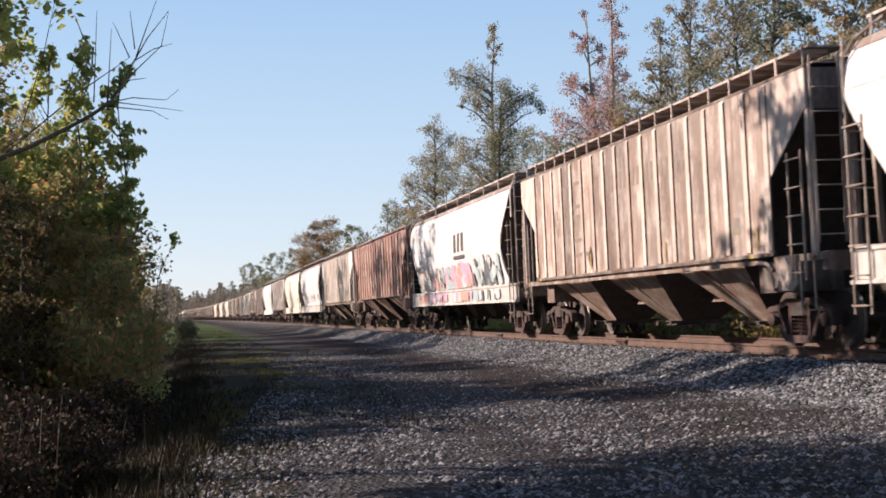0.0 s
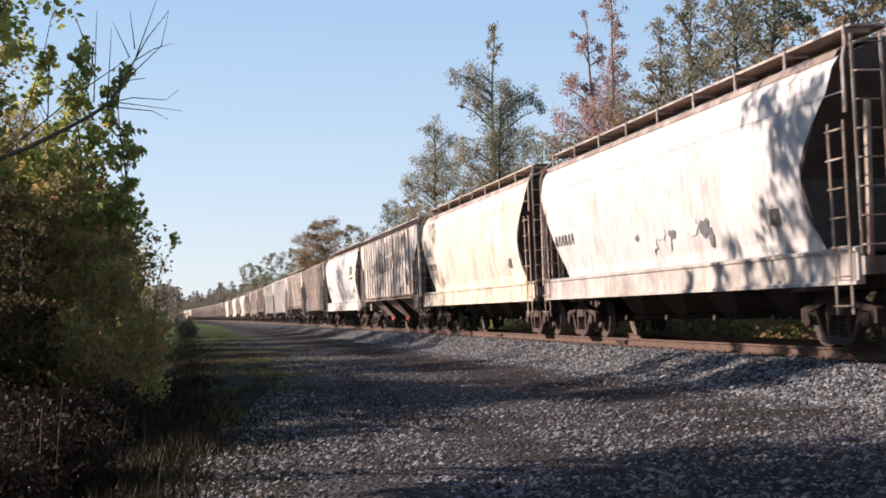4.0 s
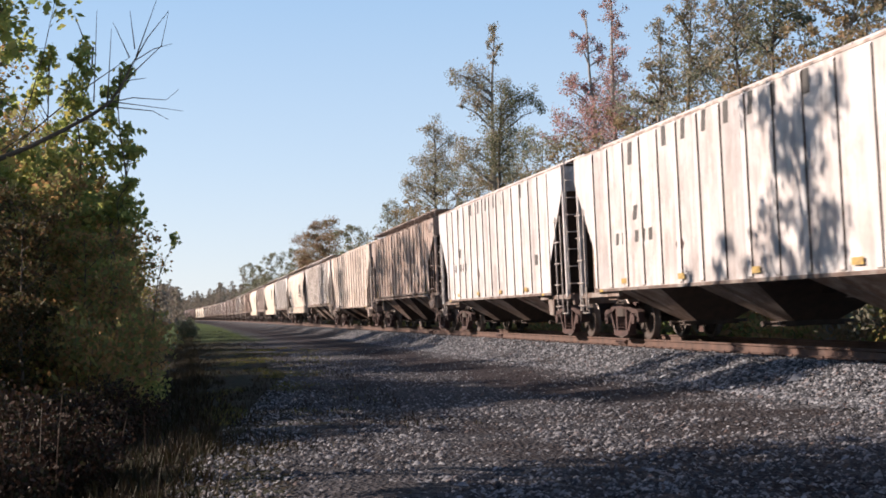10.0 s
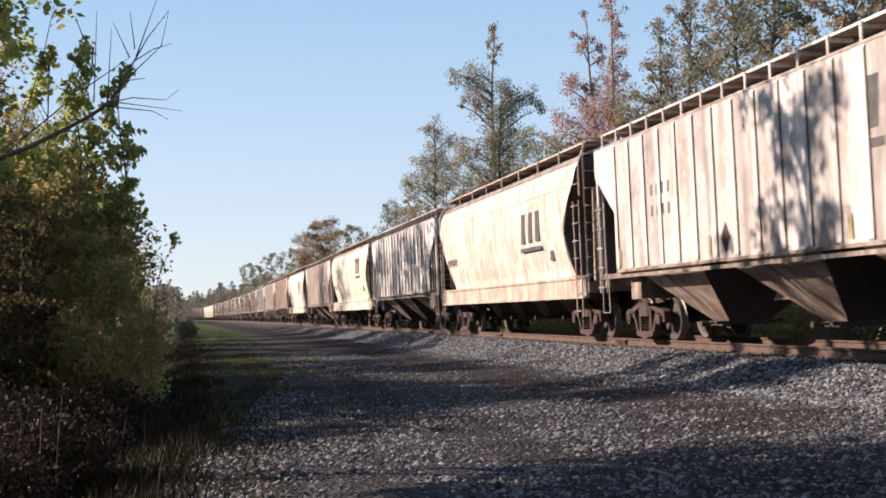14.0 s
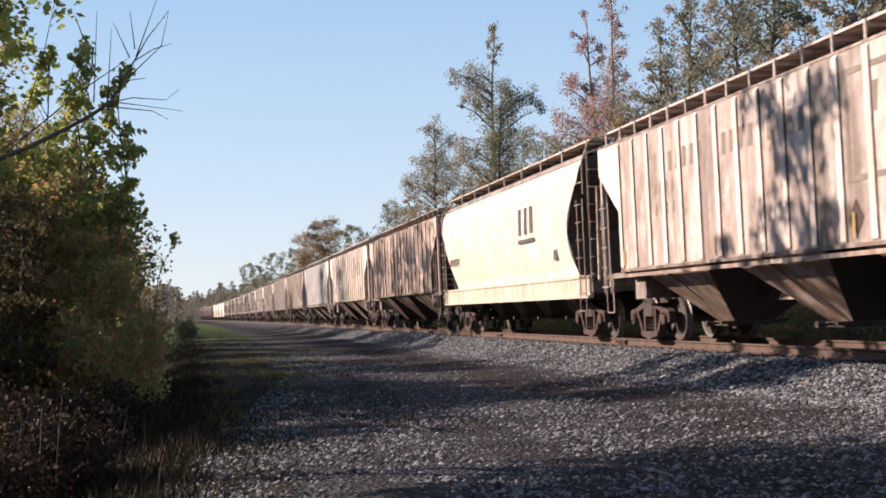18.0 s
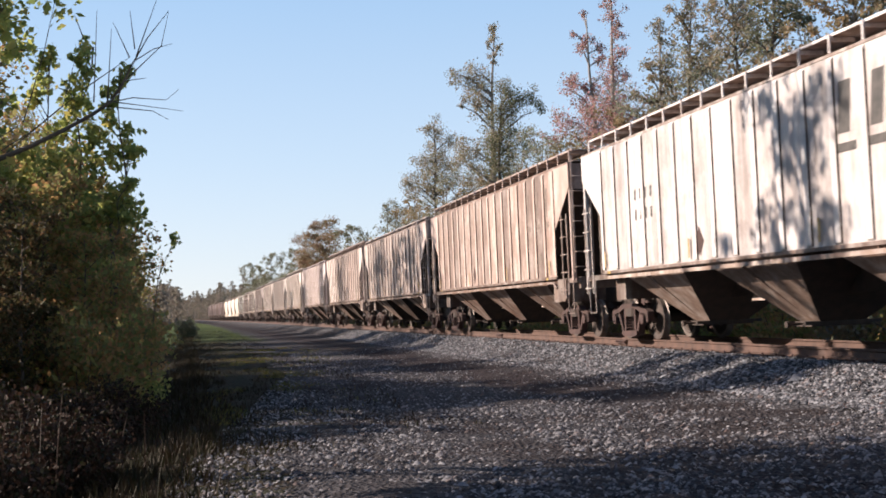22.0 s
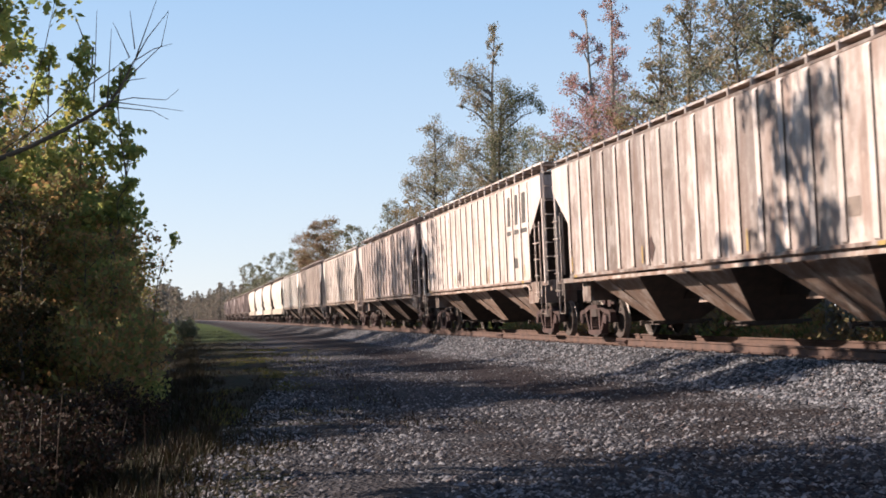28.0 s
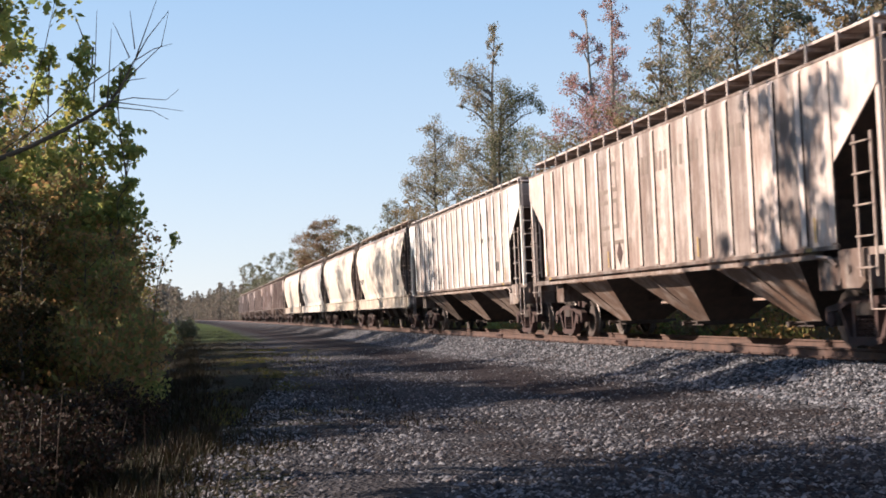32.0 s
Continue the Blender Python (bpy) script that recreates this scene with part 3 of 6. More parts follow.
def initials(car, x, z, w, h, pitch, y, ink, one_line=False):
    """Three large characters as plain shapes, underlined."""
    for k in range(3):
        stroke(car, x + pitch * k, z, w, h, y, ink, (0, 2, 3)[k])
        if not one_line:
            bar(car, x + pitch * k, z - 0.27, w + 0.02, 0.13, y, ink, "underline")
    if one_line:
        bar(car, x, z - 0.24, 2 * pitch + w, 0.11, y, ink, "underline")


def small_rows(car, x, z, count, y, ink, step=0.30, size=0.22, drop=0.42):
    """Two rows of small stencilled numbers as plain bars."""
    for k in range(count):
        if k < count - 2 or count < 5:
            stroke(car, x + step * k, z, 0.62 * size, size, y, ink, k % 3)
        stroke(car, x + step * k, z - drop, 0.62 * size, size, y, ink, (k + 1) % 3)


def word_row(car, x0, x1, z, h, count, gaps, y, ink):
    step = (x1 - x0) / count
    for k in range(count):
        if k not in gaps:
            stroke(car, x0 + step * k, z, 0.72 * step, h, y, ink, k % 4)


def box_outline(car, x0, x1, z0, z1, y, ink, t=0.09):
    for x, z, w, h in ((x0, z0, x1 - x0, t), (x0, z1 - t, x1 - x0, t), (x0, z0, t, z1 - z0), (x1 - t, z0, t, z1 - z0)):
        bar(car, x, z, w, h, y, ink, "outline")


def placard(car, x, z, y):
    me = kept("placard", lambda: Shape().plate([(0, -0.27), (0.2, 0), (0, 0.27), (-0.2, 0)], -0.006, 0.0).mesh("placard", RUST))
    part("placard", me, None, car, "dark diamond-shaped placard holder", at=pose(x, y, z))


# the large marks: where they start, their foot, width, height and step
MARKS = {5: (3.5, 3.17, 0.50, 0.62, 0.82), 11: (3.60, 2.82, 0.46, 0.74, 0.88), 15: (2.74, 3.17, 0.48, 0.64, 0.90), 16: (2.95, 3.08, 0.50, 0.72, 0.86),
         23: (3.12, 3.14, 0.52, 0.74, 0.87), 24: (3.09, 3.12, 0.54, 0.74, 0.88), 25: (4.75, 3.12, 0.50, 0.74, 0.88), 26: (5.2, 3.12, 0.52, 0.72, 0.90),
         31: (5.0, 3.14, 0.60, 0.84, 0.80), 33: (4.5, 3.40, 0.56, 0.72, 0.84),
         3: (0.22, 2.78, 0.54, 0.62, 0.60), 9: (4.40, 2.96, 0.42, 0.50, 0.45), 17: (2.95, 2.55, 0.62, 0.80, 0.72), 19: (3.15, 2.95, 0.56, 0.82, 0.62), 21: (2.35, 2.80, 0.48, 0.72, 0.60)}


def lettering(car, kind, half, y, ink):
    """Company marks and numbers as plain shapes in their colours."""
    n = NUMBER[0]
    smooth = kind == "smooth"
    if n in MARKS:
        initials(car, *MARKS[n], y, ink, smooth)
    elif kind == "initials":
        initials(car, half * 0.5, 3.14, 0.48, 0.66, 0.86, y, ink)
    if smooth:
        small_rows(car, -half * 0.85, 2.80, 6, y + 0.02, ink, 0.27, 0.25, 0.50)
        bar(car, half * 0.66, 1.98, 0.34, 0.26, y + 0.07, ink, "data_panel")
        return
    if kind == "words":
        a, b, z = {2: (-1.3, 3.8, 3.26), 14: (-1.5, 5.2, 3.36), 20: (-4.8, 1.95, 3.34), 27: (-1.3, 3.6, 3.76), 34: (-0.3, 4.6, 3.40)}.get(n, (-1.0, 4.0, 3.3))
        word_row(car, a, b, z, 0.38, 19, (6, 12), y, ink)
        if n == 20:
            box_outline(car, 2.3, 5.4, 2.4, 4.0, y, ink)
            word_row(car, 2.9, 4.9, 3.3, 0.42, 4, (), y, ink)
        else:
            box_outline(car, a - 2.8, a - 1.5, z - 0.15, z + 0.5, y, ink)
            box_outline(car, a - 2.8, a - 1.5, z - 0.95, z - 0.3, y, ink)
            bar(car, a - 2.6, z - 1.3, 1.9, 0.09, y, ink)
    if kind == "spaced":
        x0, step, z = {10: (-2.55, 1.09, 3.78), 12: (-2.75, 0.97, 3.86), 13: (-2.66, 1.05, 3.84)}[n]
        for k in range(7):
            stroke(car, x0 + step * k, z, 0.30 if k != 5 else 0.12, 0.38, y, ink, (1, 0, 2, 3, 2, 0, 1)[k])
        stroke(car, -4.75, 3.72, 0.40, 0.46, y, ink, 0)
        stroke(car, -half - 0.75, 3.66, 0.52, 0.50, y, ink, 3)
        word_row(car, -5.7, -3.3, 2.08, 0.25, 6, (2,), y, ink)
        stroke(car, -4.6, 2.55, 0.4, 0.3, y, ink, 2)
        for x in (-5.0, -1.9, 1.2, 4.3):
            bar(car, x * half / 6.8 - 0.15, 1.24, 0.32, 0.11, y - 0.034, YELLOW, "reflector")
    else:
        small_rows(car, -half * 0.72, 2.95, 4, y, ink)
        for x in (-0.98, -0.33, 0.34, 0.93):
            bar(car, x * half - 0.03, 1.62, 0.06, 0.36, y - 0.034, YELLOW, "reflector")
    bar(car, half * 0.78, 1.92, 0.34, 0.28, y, ink, "data_panel")
    if n == 27:
        box_outline(car, 5.15, 5.62, 2.28, 2.72, y, PALE, 0.05)
        box_outline(car, 5.2, 5.68, 1.86, 2.22, y, PALE, 0.05)
    if n == 8:
        bar(car, 6.96, 1.66, 0.13, 1.0, y - 0.034, AMBER, "stripe")
    placard(car, 2.48 if n == 20 else -2.05 + 0.35 * math.sin(n * 2.1), 1.90, y)


NUMBER = [0]


def tint_all(car, tint):
    for o in car.children_recursive:
        o.color = tint


def folded_wall(side, inner, panels, w, z0, z1):
    """A car side with its ribs pressed into one folded sheet."""
    ring = []
    for k in range(panels + 1):
        x = -inner + k * w
        ring += [(x - 0.06, 1.555), (x - 0.05, 1.61), (x + 0.05, 1.61), (x + 0.06, 1.555)]
    n = len(ring)
    rows = [(x, side * y, z) for z in (z0, z1) for x, y in ring] + [(x, side * 1.535, z) for z in (z0, z1) for x, y in ring]
    fs = [(i, i + 1, n + i + 1, n + i) for i in range(n - 1)] + [(2 * n + i, 3 * n + i, 3 * n + i + 1, 2 * n + i + 1) for i in range(n - 1)]
    fs += [(i, 2 * n + i, 2 * n + i + 1, i + 1) for i in range(n - 1)] + [(n + i, n + i + 1, 3 * n + i + 1, 3 * n + i) for i in range(n - 1)]
    fs += [(0, n, 3 * n, 2 * n), (n - 1, 3 * n - 1, 4 * n - 1, 2 * n - 1)]
    return Shape().add(rows, fs)


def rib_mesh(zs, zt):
    """A pressed post: painted face, webs coloured dark for shade on both sides, a foot that overlaps the sill."""
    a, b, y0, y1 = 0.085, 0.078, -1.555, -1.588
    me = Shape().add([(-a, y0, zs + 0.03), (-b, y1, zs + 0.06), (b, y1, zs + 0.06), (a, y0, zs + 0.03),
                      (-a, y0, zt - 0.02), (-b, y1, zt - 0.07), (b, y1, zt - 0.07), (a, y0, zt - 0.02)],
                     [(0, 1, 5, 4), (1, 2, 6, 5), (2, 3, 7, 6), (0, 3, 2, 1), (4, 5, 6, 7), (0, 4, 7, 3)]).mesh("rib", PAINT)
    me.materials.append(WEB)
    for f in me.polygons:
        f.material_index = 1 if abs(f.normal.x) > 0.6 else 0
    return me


def ribbed_car(length, at, tint, wear, low=False, panels=16, kind="initials", rail=True, near=True, label="weathered ribbed covered hopper car"):
    """Covered hopper with outside ribs: sheets between the posts, three hoppers, end slope sheets, ladders and roof boards."""
    car = thing("hopper_car", label, "railway car", at, "freight train cars")
    half = (length - 1.1) / 2
    zs = 1.13 if low else 1.52
    zt = 4.27
    inner = half - 1.35
    w = 2 * inner / panels
    c4 = (*tint, wear)
    key = round(length, 1)
    if near:
        panel = kept(("panel", low, panels, key), lambda: Shape().box(-w / 2, w / 2, -1.555, -1.535, zs + 0.02, zt).mesh("side_panel", PAINT))
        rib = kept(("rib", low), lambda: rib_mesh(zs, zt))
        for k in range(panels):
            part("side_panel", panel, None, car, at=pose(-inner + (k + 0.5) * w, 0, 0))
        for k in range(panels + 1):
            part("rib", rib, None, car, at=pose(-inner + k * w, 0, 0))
    else:
        sh = folded_wall(-1, inner, panels, w, zs + 0.02, zt)
        part("side_wall", kept(("wall", low, panels, key), lambda: sh.mesh("side_wall", PAINT)), None, car)
    far = folded_wall(1, inner, panels, w, zs + 0.02, zt)
    part("side_wall", kept(("far", low, panels, key), lambda: far.mesh("side_wall", PAINT)), None, car)
    for e in (-1, 1):
        tri = [(inner + 0.02, zt), (half, zt), (half, 3.68), (inner + 0.02, 1.9 if low else 2.70)]
        for y in (-1, 1):
            part("end_panel", kept(("tri", low, key, y), lambda: Shape().plate(tri, y * 1.555 - 0.01, y * 1.555 + 0.01).mesh("end_panel", PAINT)), None, car,
                 at=Matrix.Diagonal((e, 1, 1, 1)))
        m = pose(0, 0, 0, 0, 0, 0 if e > 0 else 180)
        slope = Shape().add([(half - 0.04, -1.53, 3.70), (half - 0.04, 1.53, 3.70), (half - 3.2, 1.53, zs), (half - 3.2, -1.53, zs),
                             (half - 0.07, -1.53, 3.74), (half - 0.07, 1.53, 3.74), (half - 3.23, 1.53, zs + 0.04), (half - 3.23, -1.53, zs + 0.04)],
                            [(0, 1, 2, 3), (7, 6, 5, 4), (0, 3, 7, 4), (1, 5, 6, 2), (0, 4, 5, 1), (2, 6, 7, 3)])
        # slope sheet coloured dark for the shade below the car end
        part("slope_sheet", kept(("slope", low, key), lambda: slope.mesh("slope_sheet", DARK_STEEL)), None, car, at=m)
        part("end_sheet", kept(("end", key), lambda: Shape().box(half - 0.03, half, -1.53, 1.53, 3.66, zt).box(half - 0.01, half + 0.05, -1.5, 1.5, 3.64, 3.74).mesh("end_sheet", PAINT)), None, car, at=m)
        plat = Shape().box(half - 2.6, half + 0.12, -1.50, -1.40, zs - 0.15, zs - 0.04).box(half - 2.6, half + 0.12, 1.40, 1.50, zs - 0.15, zs - 0.04)
        plat.box(half - 0.05, half + 0.12, -1.40, 1.40, zs - 0.30, zs - 0.02).box(half - 2.2, half - 1.6, -1.40, 1.40, 0.9, zs - 0.05)
        plat.plate([(half - 1.9, zs - 0.04), (half - 1.3, zs - 0.04), (half - 1.4, zs - 0.55), (half - 1.75, zs - 0.55)], -1.50, -1.44)
        part("end_sill", kept(("plat", low, key), lambda: plat.mesh("end_sill", PAINT)), None, car, at=m)
        for y in (-1.5, 1.5):
            p = part("corner_post", kept(("post", low), lambda: Shape().box(-0.05, 0.05, -0.045, 0.045, zs - 0.1, zt + 0.02, 0.01).mesh("corner_post", PAINT)), None, car,
                     at=pose(e * (half - 0.05), y, 0))
        for y in (-0.75, 0.75):
            part("end_brace", kept(("brace", low), lambda: Shape().box(-0.04, 0.04, -0.04, 0.04, zs - 0.05, 3.70).mesh("end_brace", PAINT)), None, car, at=pose(e * (half - 0.1), y, 0))
        ladder(car, zs - 0.45, 3.05, 0.44, 5, pose(e * (half - 0.40), -1.60, 0), c4)
        ladder(car, zs + 0.1, 4.45, 0.46, 8, pose(e * (half + 0.06), e * -1.26 if e < 0 else -1.26, 0, 0, 0, 90 if e > 0 else -90), c4)
        step = Shape().tube([(-0.22, 0, zs - 0.15), (-0.22, 0, 0.62), (0.22, 0, 0.62), (0.22, 0, zs - 0.15)], 0.018, 5)
        part("step", kept(("step", low), lambda: step.mesh("step", PAINT)), None, car, at=pose(e * (half - 0.30), -1.52, 0))
    for e in (-1, 1):
        part("top_chord", kept(("chord", key, e), lambda: Shape().box(-half, half, e * 1.545 - 0.02, e * 1.545 + 0.02, zt - 0.01, zt + 0.035).mesh("top_chord", PAINT)), None, car)
    ys = [-1.5, -1.1, -0.6, 0, 0.6, 1.1, 1.5]
    zr = [zt + 0.04, zt + 0.12, zt + 0.18, zt + 0.20, zt + 0.18, zt + 0.12, zt + 0.04]
    roof = Shape().add([(x, y, z) for x in (-half, half) for y, z in zip(ys, zr)], [(i, i + 1, i + 8, i + 7) for i in range(6)])
    roof.add([(x, y, z - 0.03) for x in (-half, half) for y, z in zip(ys, zr)], [(i + 7, i + 8, i + 1, i) for i in range(6)])
    part("roof", kept(("roof", key), lambda: roof.mesh("roof", PAINT)), None, car)
    part("roof_hatch", kept(("hatch", key), lambda: hatch_mesh(half, zt)), None, car)
    if rail:
        running_boards(car, half - 0.1, zt + 0.36, c4, panels + 2 if near else 0, 1.12, 0.24)
    elif low:
        running_boards(car, half - 0.1, zt + 0.30, c4, 8, 0.62, 0.14)
    else:
        running_boards(car, half - 0.1, zt + 0.19, c4, panels + 2 if near else 0, 1.20, 0.10)
    for e in (-1, 1):
        part("side_sill", kept(("ssill", low, key, e), lambda: Shape().box(-inner - 0.1, inner + 0.1, e * 1.565 - 0.025, e * 1.565 + 0.025, zs - 0.035, zs + 0.025)
                               .mesh("side_sill", PAINT)), None, car)
    if near and not low and NUMBER[0] not in (4, 22, 23):
        part("sill_rail", kept(("srail", key), lambda: Shape().box(-inner + 0.25, inner - 0.55, -1.60, -1.54, zs - 0.155, zs - 0.085)
                               .tube([(inner - 0.55, -1.57, zs - 0.12), (inner - 0.2, -1.57, zs - 0.15), (inner + 0.02, -1.57, zs - 0.27)], 0.035, 5)
                               .mesh("sill_rail", PAINT)), None, car)
        part("jacking_plate", kept(("jack", key), lambda: Shape().plate([(inner + 0.02, zs - 0.05), (inner + 0.75, zs - 0.05), (inner + 0.75, zs - 0.50), (inner + 0.6, zs - 0.60), (inner + 0.12, zs - 0.60)], -1.55, -1.50)
                                   .lathe([(0.07, -0.01), (0.07, 0.005)], (inner + 0.3, -1.55, zs - 0.33), "y", 10).mesh("jacking_plate", PAINT)), None, car)
    pitch = (2 * inner - 1.1) / 3
    grow = (zs - 0.42) / 1.9
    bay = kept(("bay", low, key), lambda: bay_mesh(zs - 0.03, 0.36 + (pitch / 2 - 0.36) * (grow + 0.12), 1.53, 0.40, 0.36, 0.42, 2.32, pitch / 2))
    bay_rib = kept(("bayrib", low), lambda: bay_rib_mesh(zs - 0.03, 1.53, 0.42, 0.42, 0.35))
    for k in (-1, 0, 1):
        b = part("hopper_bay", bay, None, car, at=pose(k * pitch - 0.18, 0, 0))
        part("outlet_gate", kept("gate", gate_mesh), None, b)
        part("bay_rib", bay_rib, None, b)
        if near and k > -1:
            part("sill_hood", kept("hood", lambda: Shape().plate([(-1.75, 0.78), (-0.25, 0.78), (-0.55, 1.25), (-1.25, 1.25)], -0.64, -0.60).mesh("sill_hood", PAINT)), None, b)
    running_gear(car, length, half)
    if near:
        lettering(car, kind, inner, -1.559, LETTER if wear < 0.55 else FADED)
    r = part("reflector", kept(("refl", low), lambda: Shape().box(-0.10, 0.10, -1.60, -1.588, zs - 0.04, zs + 0.02).mesh("reflector", YELLOW)), None, car, at=pose(inner * 0.9, 0, 0))
    part("reflector", kept(("refl", low), lambda: None), None, car, at=pose(-inner * 0.95, 0, 0))
    tint_all(car, c4)
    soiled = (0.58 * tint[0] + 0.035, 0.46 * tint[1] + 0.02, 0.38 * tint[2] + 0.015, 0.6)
    bright, lift = (1.05, 0.015) if wear < 0.5 or low else (1.45, 0.06)
    pale = (*(min(0.80, v * bright + lift) for v in tint), wear * 0.4)
    for o in car.children:
        if o.name.startswith("rib"):
            o.color = pale
        elif o.name.startswith(("sill_rail", "jacking_plate")):
            o.color = (0.42 * tint[0] + 0.03, 0.35 * tint[1] + 0.02, 0.29 * tint[2] + 0.015, 0.7)
        elif o.name.startswith("roof"):
            o.color = (0.17, 0.125, 0.10, 0.6)
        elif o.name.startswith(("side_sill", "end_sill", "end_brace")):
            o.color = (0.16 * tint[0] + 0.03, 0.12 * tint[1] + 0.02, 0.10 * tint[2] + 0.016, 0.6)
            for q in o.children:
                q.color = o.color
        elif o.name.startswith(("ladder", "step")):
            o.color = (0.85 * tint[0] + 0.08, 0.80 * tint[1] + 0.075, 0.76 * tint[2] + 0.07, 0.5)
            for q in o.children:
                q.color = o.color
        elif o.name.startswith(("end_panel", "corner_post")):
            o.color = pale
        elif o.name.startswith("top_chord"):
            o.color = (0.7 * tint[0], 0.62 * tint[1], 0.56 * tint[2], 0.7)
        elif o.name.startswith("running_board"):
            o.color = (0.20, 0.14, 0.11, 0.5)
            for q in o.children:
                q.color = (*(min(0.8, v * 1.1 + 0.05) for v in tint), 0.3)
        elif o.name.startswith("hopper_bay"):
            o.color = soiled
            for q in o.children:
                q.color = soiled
    if NUMBER[0] == 31:
        part("rust_streak", Shape().box(-3.32, -3.24, -1.562, -1.5565, 1.9, 4.05).mesh("rust_streak", SPRAY_RUST), None, car, "red-brown rust streak")
    if NUMBER[0] == 27:
        # four paler sheets at one end
        for o in [o for o in car.children if o.name.startswith("side_panel")][:4]:
            o.color = (0.60, 0.52, 0.47, 0.25)
    return car


def hatch_mesh(half, zt):
    sh = Shape().box(-half + 0.6, half - 0.6, -0.33, 0.33, zt + 0.17, zt + 0.30)
    for k in range(12):
        x = -half + 0.8 + (2 * half - 1.6) * k / 11
        sh.box(x - 0.05, x + 0.05, -0.40, 0.40, zt + 0.30, zt + 0.345)
    return sh.mesh("roof_hatch", PAINT)


def smooth_car(length, at, tint, wear, near=True, graffiti=0, label="smooth-sided rounded covered hopper car"):
    """Covered hopper with rounded smooth sides, sloping ends, a deep side sill and a railed roof."""
    car = thing("hopper_car", label, "railway car", at, "freight train cars")
    half = (length - 1.1) / 2
    c4 = (*tint, wear)
    key = round(length, 1)
    prof = [(1.42, 1.46), (1.44, 1.72), (1.50, 2.0), (1.53, 2.2), (1.555, 2.4), (1.575, 2.6), (1.59, 2.8), (1.597, 3.0), (1.60, 3.2), (1.594, 3.4), (1.585, 3.6), (1.57, 3.76), (1.55, 3.92), (1.50, 4.12), (1.40, 4.28), (0.95, 4.46), (0.4, 4.54), (0.0, 4.55)]
    full = [(-y, z) for y, z in prof] + [(y, z) for y, z in prof[-2::-1]]

    def reach(z):
        return half - 0.05 if z > 3.62 else half - 0.05 - 1.55 * (3.62 - z) / 1.9

    def cut(z):
        """The other end: cut back in a curve round the platform."""
        return half - float(np.interp(z, (1.45, 1.65, 2.0, 2.4, 2.9, 3.3, 3.6, 3.8, 4.4), (1.05, 1.22, 1.45, 1.55, 1.45, 1.08, 0.78, 0.56, 0.48)))

    def body():
        sh = Shape()
        cols = 13
        n = len(full)
        vs = []
        for i in range(cols):
            f = -1 + 2 * i / (cols - 1)
            vs += [(f * (reach(z) if f < 0 else cut(z)), y, z) for y, z in full]
        fs = [(i * n + k, (i + 1) * n + k, (i + 1) * n + k + 1, i * n + k + 1) for i in range(cols - 1) for k in range(n - 1)]
        fs += [tuple(range(n)), tuple(range((cols - 1) * n + n - 1, (cols - 1) * n - 1, -1))]
        me = sh.add(vs, fs).mesh("body_shell", PAINT)
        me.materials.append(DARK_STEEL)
        # end faces in dark steel, which puts their shade into the colour
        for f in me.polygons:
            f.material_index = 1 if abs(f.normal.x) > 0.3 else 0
        return me

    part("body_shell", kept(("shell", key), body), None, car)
    part("belt_seam", kept(("seam", key), lambda: Shape().box(-half + 0.1, half - 0.1, -1.585, -1.55, 3.70, 3.712).mesh("belt_seam", PAINT)), None, car)
    for e in (-1, 1):
        part("side_sill", kept(("asill", key), lambda: Shape().add(
            [(x, y, z) for x in (-half, half) for y, z in ((-1.44, 1.51), (-1.58, 1.48), (-1.58, 1.44), (-1.55, 1.41), (-1.55, 1.04), (-1.60, 1.02), (-1.60, 0.97), (-1.46, 0.97))],
            [tuple(range(8)), tuple(range(15, 7, -1))] + [(i, (i + 1) % 8, 8 + (i + 1) % 8, 8 + i) for i in range(8)]).mesh("side_sill", PAINT)), None, car,
             at=Matrix.Diagonal((1, -e, 1, 1)))
    for e in (-1, 1):
        m = pose(0, 0, 0, 0, 0, 0 if e > 0 else 180)
        part("end_platform", kept(("aplat", key), lambda: Shape().box(half - 1.6, half + 0.02, -1.45, 1.45, 1.24, 1.32).box(half - 0.02, half + 0.10, -1.5, 1.5, 1.10, 1.36)
                                  .box(half - 2.3, half - 1.6, -1.40, 1.40, 0.9, 1.32).mesh("end_platform", PAINT)), None, car, at=m)
        part("end_brace", kept(("abrace", key), lambda: Shape().tube([(half - 0.25, -1.2, 1.32), (half - 0.12, -1.2, 3.6)], 0.05, 4).tube([(half - 0.25, 1.2, 1.32), (half - 0.12, 1.2, 3.6)], 0.05, 4)
                               .plate([(half - 1.3, 1.38), (half - 0.7, 1.38), (half - 0.35, 3.4), (half - 0.42, 3.4)], -0.03, 0.03).mesh("end_brace", PAINT)), None, car, at=m)
        ladder(car, 0.55, 3.3, 0.44, 7, pose(e * (half - 0.32), -1.60, 0), c4)
        ladder(car, 1.4, 4.5, 0.46, 8, pose(e * (half + 0.05), -1.26, 0, 0, 0, 90 if e > 0 else -90), c4)
        h = part("handrail", kept("grab", lambda: Shape().tube([(0.0, -1.58, 3.4), (0.0, -1.58, 4.15), (-0.12, -1.45, 4.42), (-0.55, -1.22, 4.66)], 0.028, 5).mesh("handrail", PAINT)), None, car,
                 at=pose(half - 0.06, 0, 0) if e > 0 else pose(-half + 0.06, 0, 0) @ Matrix.Diagonal((-1, 1, 1, 1)))
    ys, zr = (-1.42, -1.36, -0.95, -0.4, 0, 0.4, 0.95, 1.36, 1.42), (4.30, 4.40, 4.56, 4.62, 4.63, 4.62, 4.56, 4.40, 4.30)
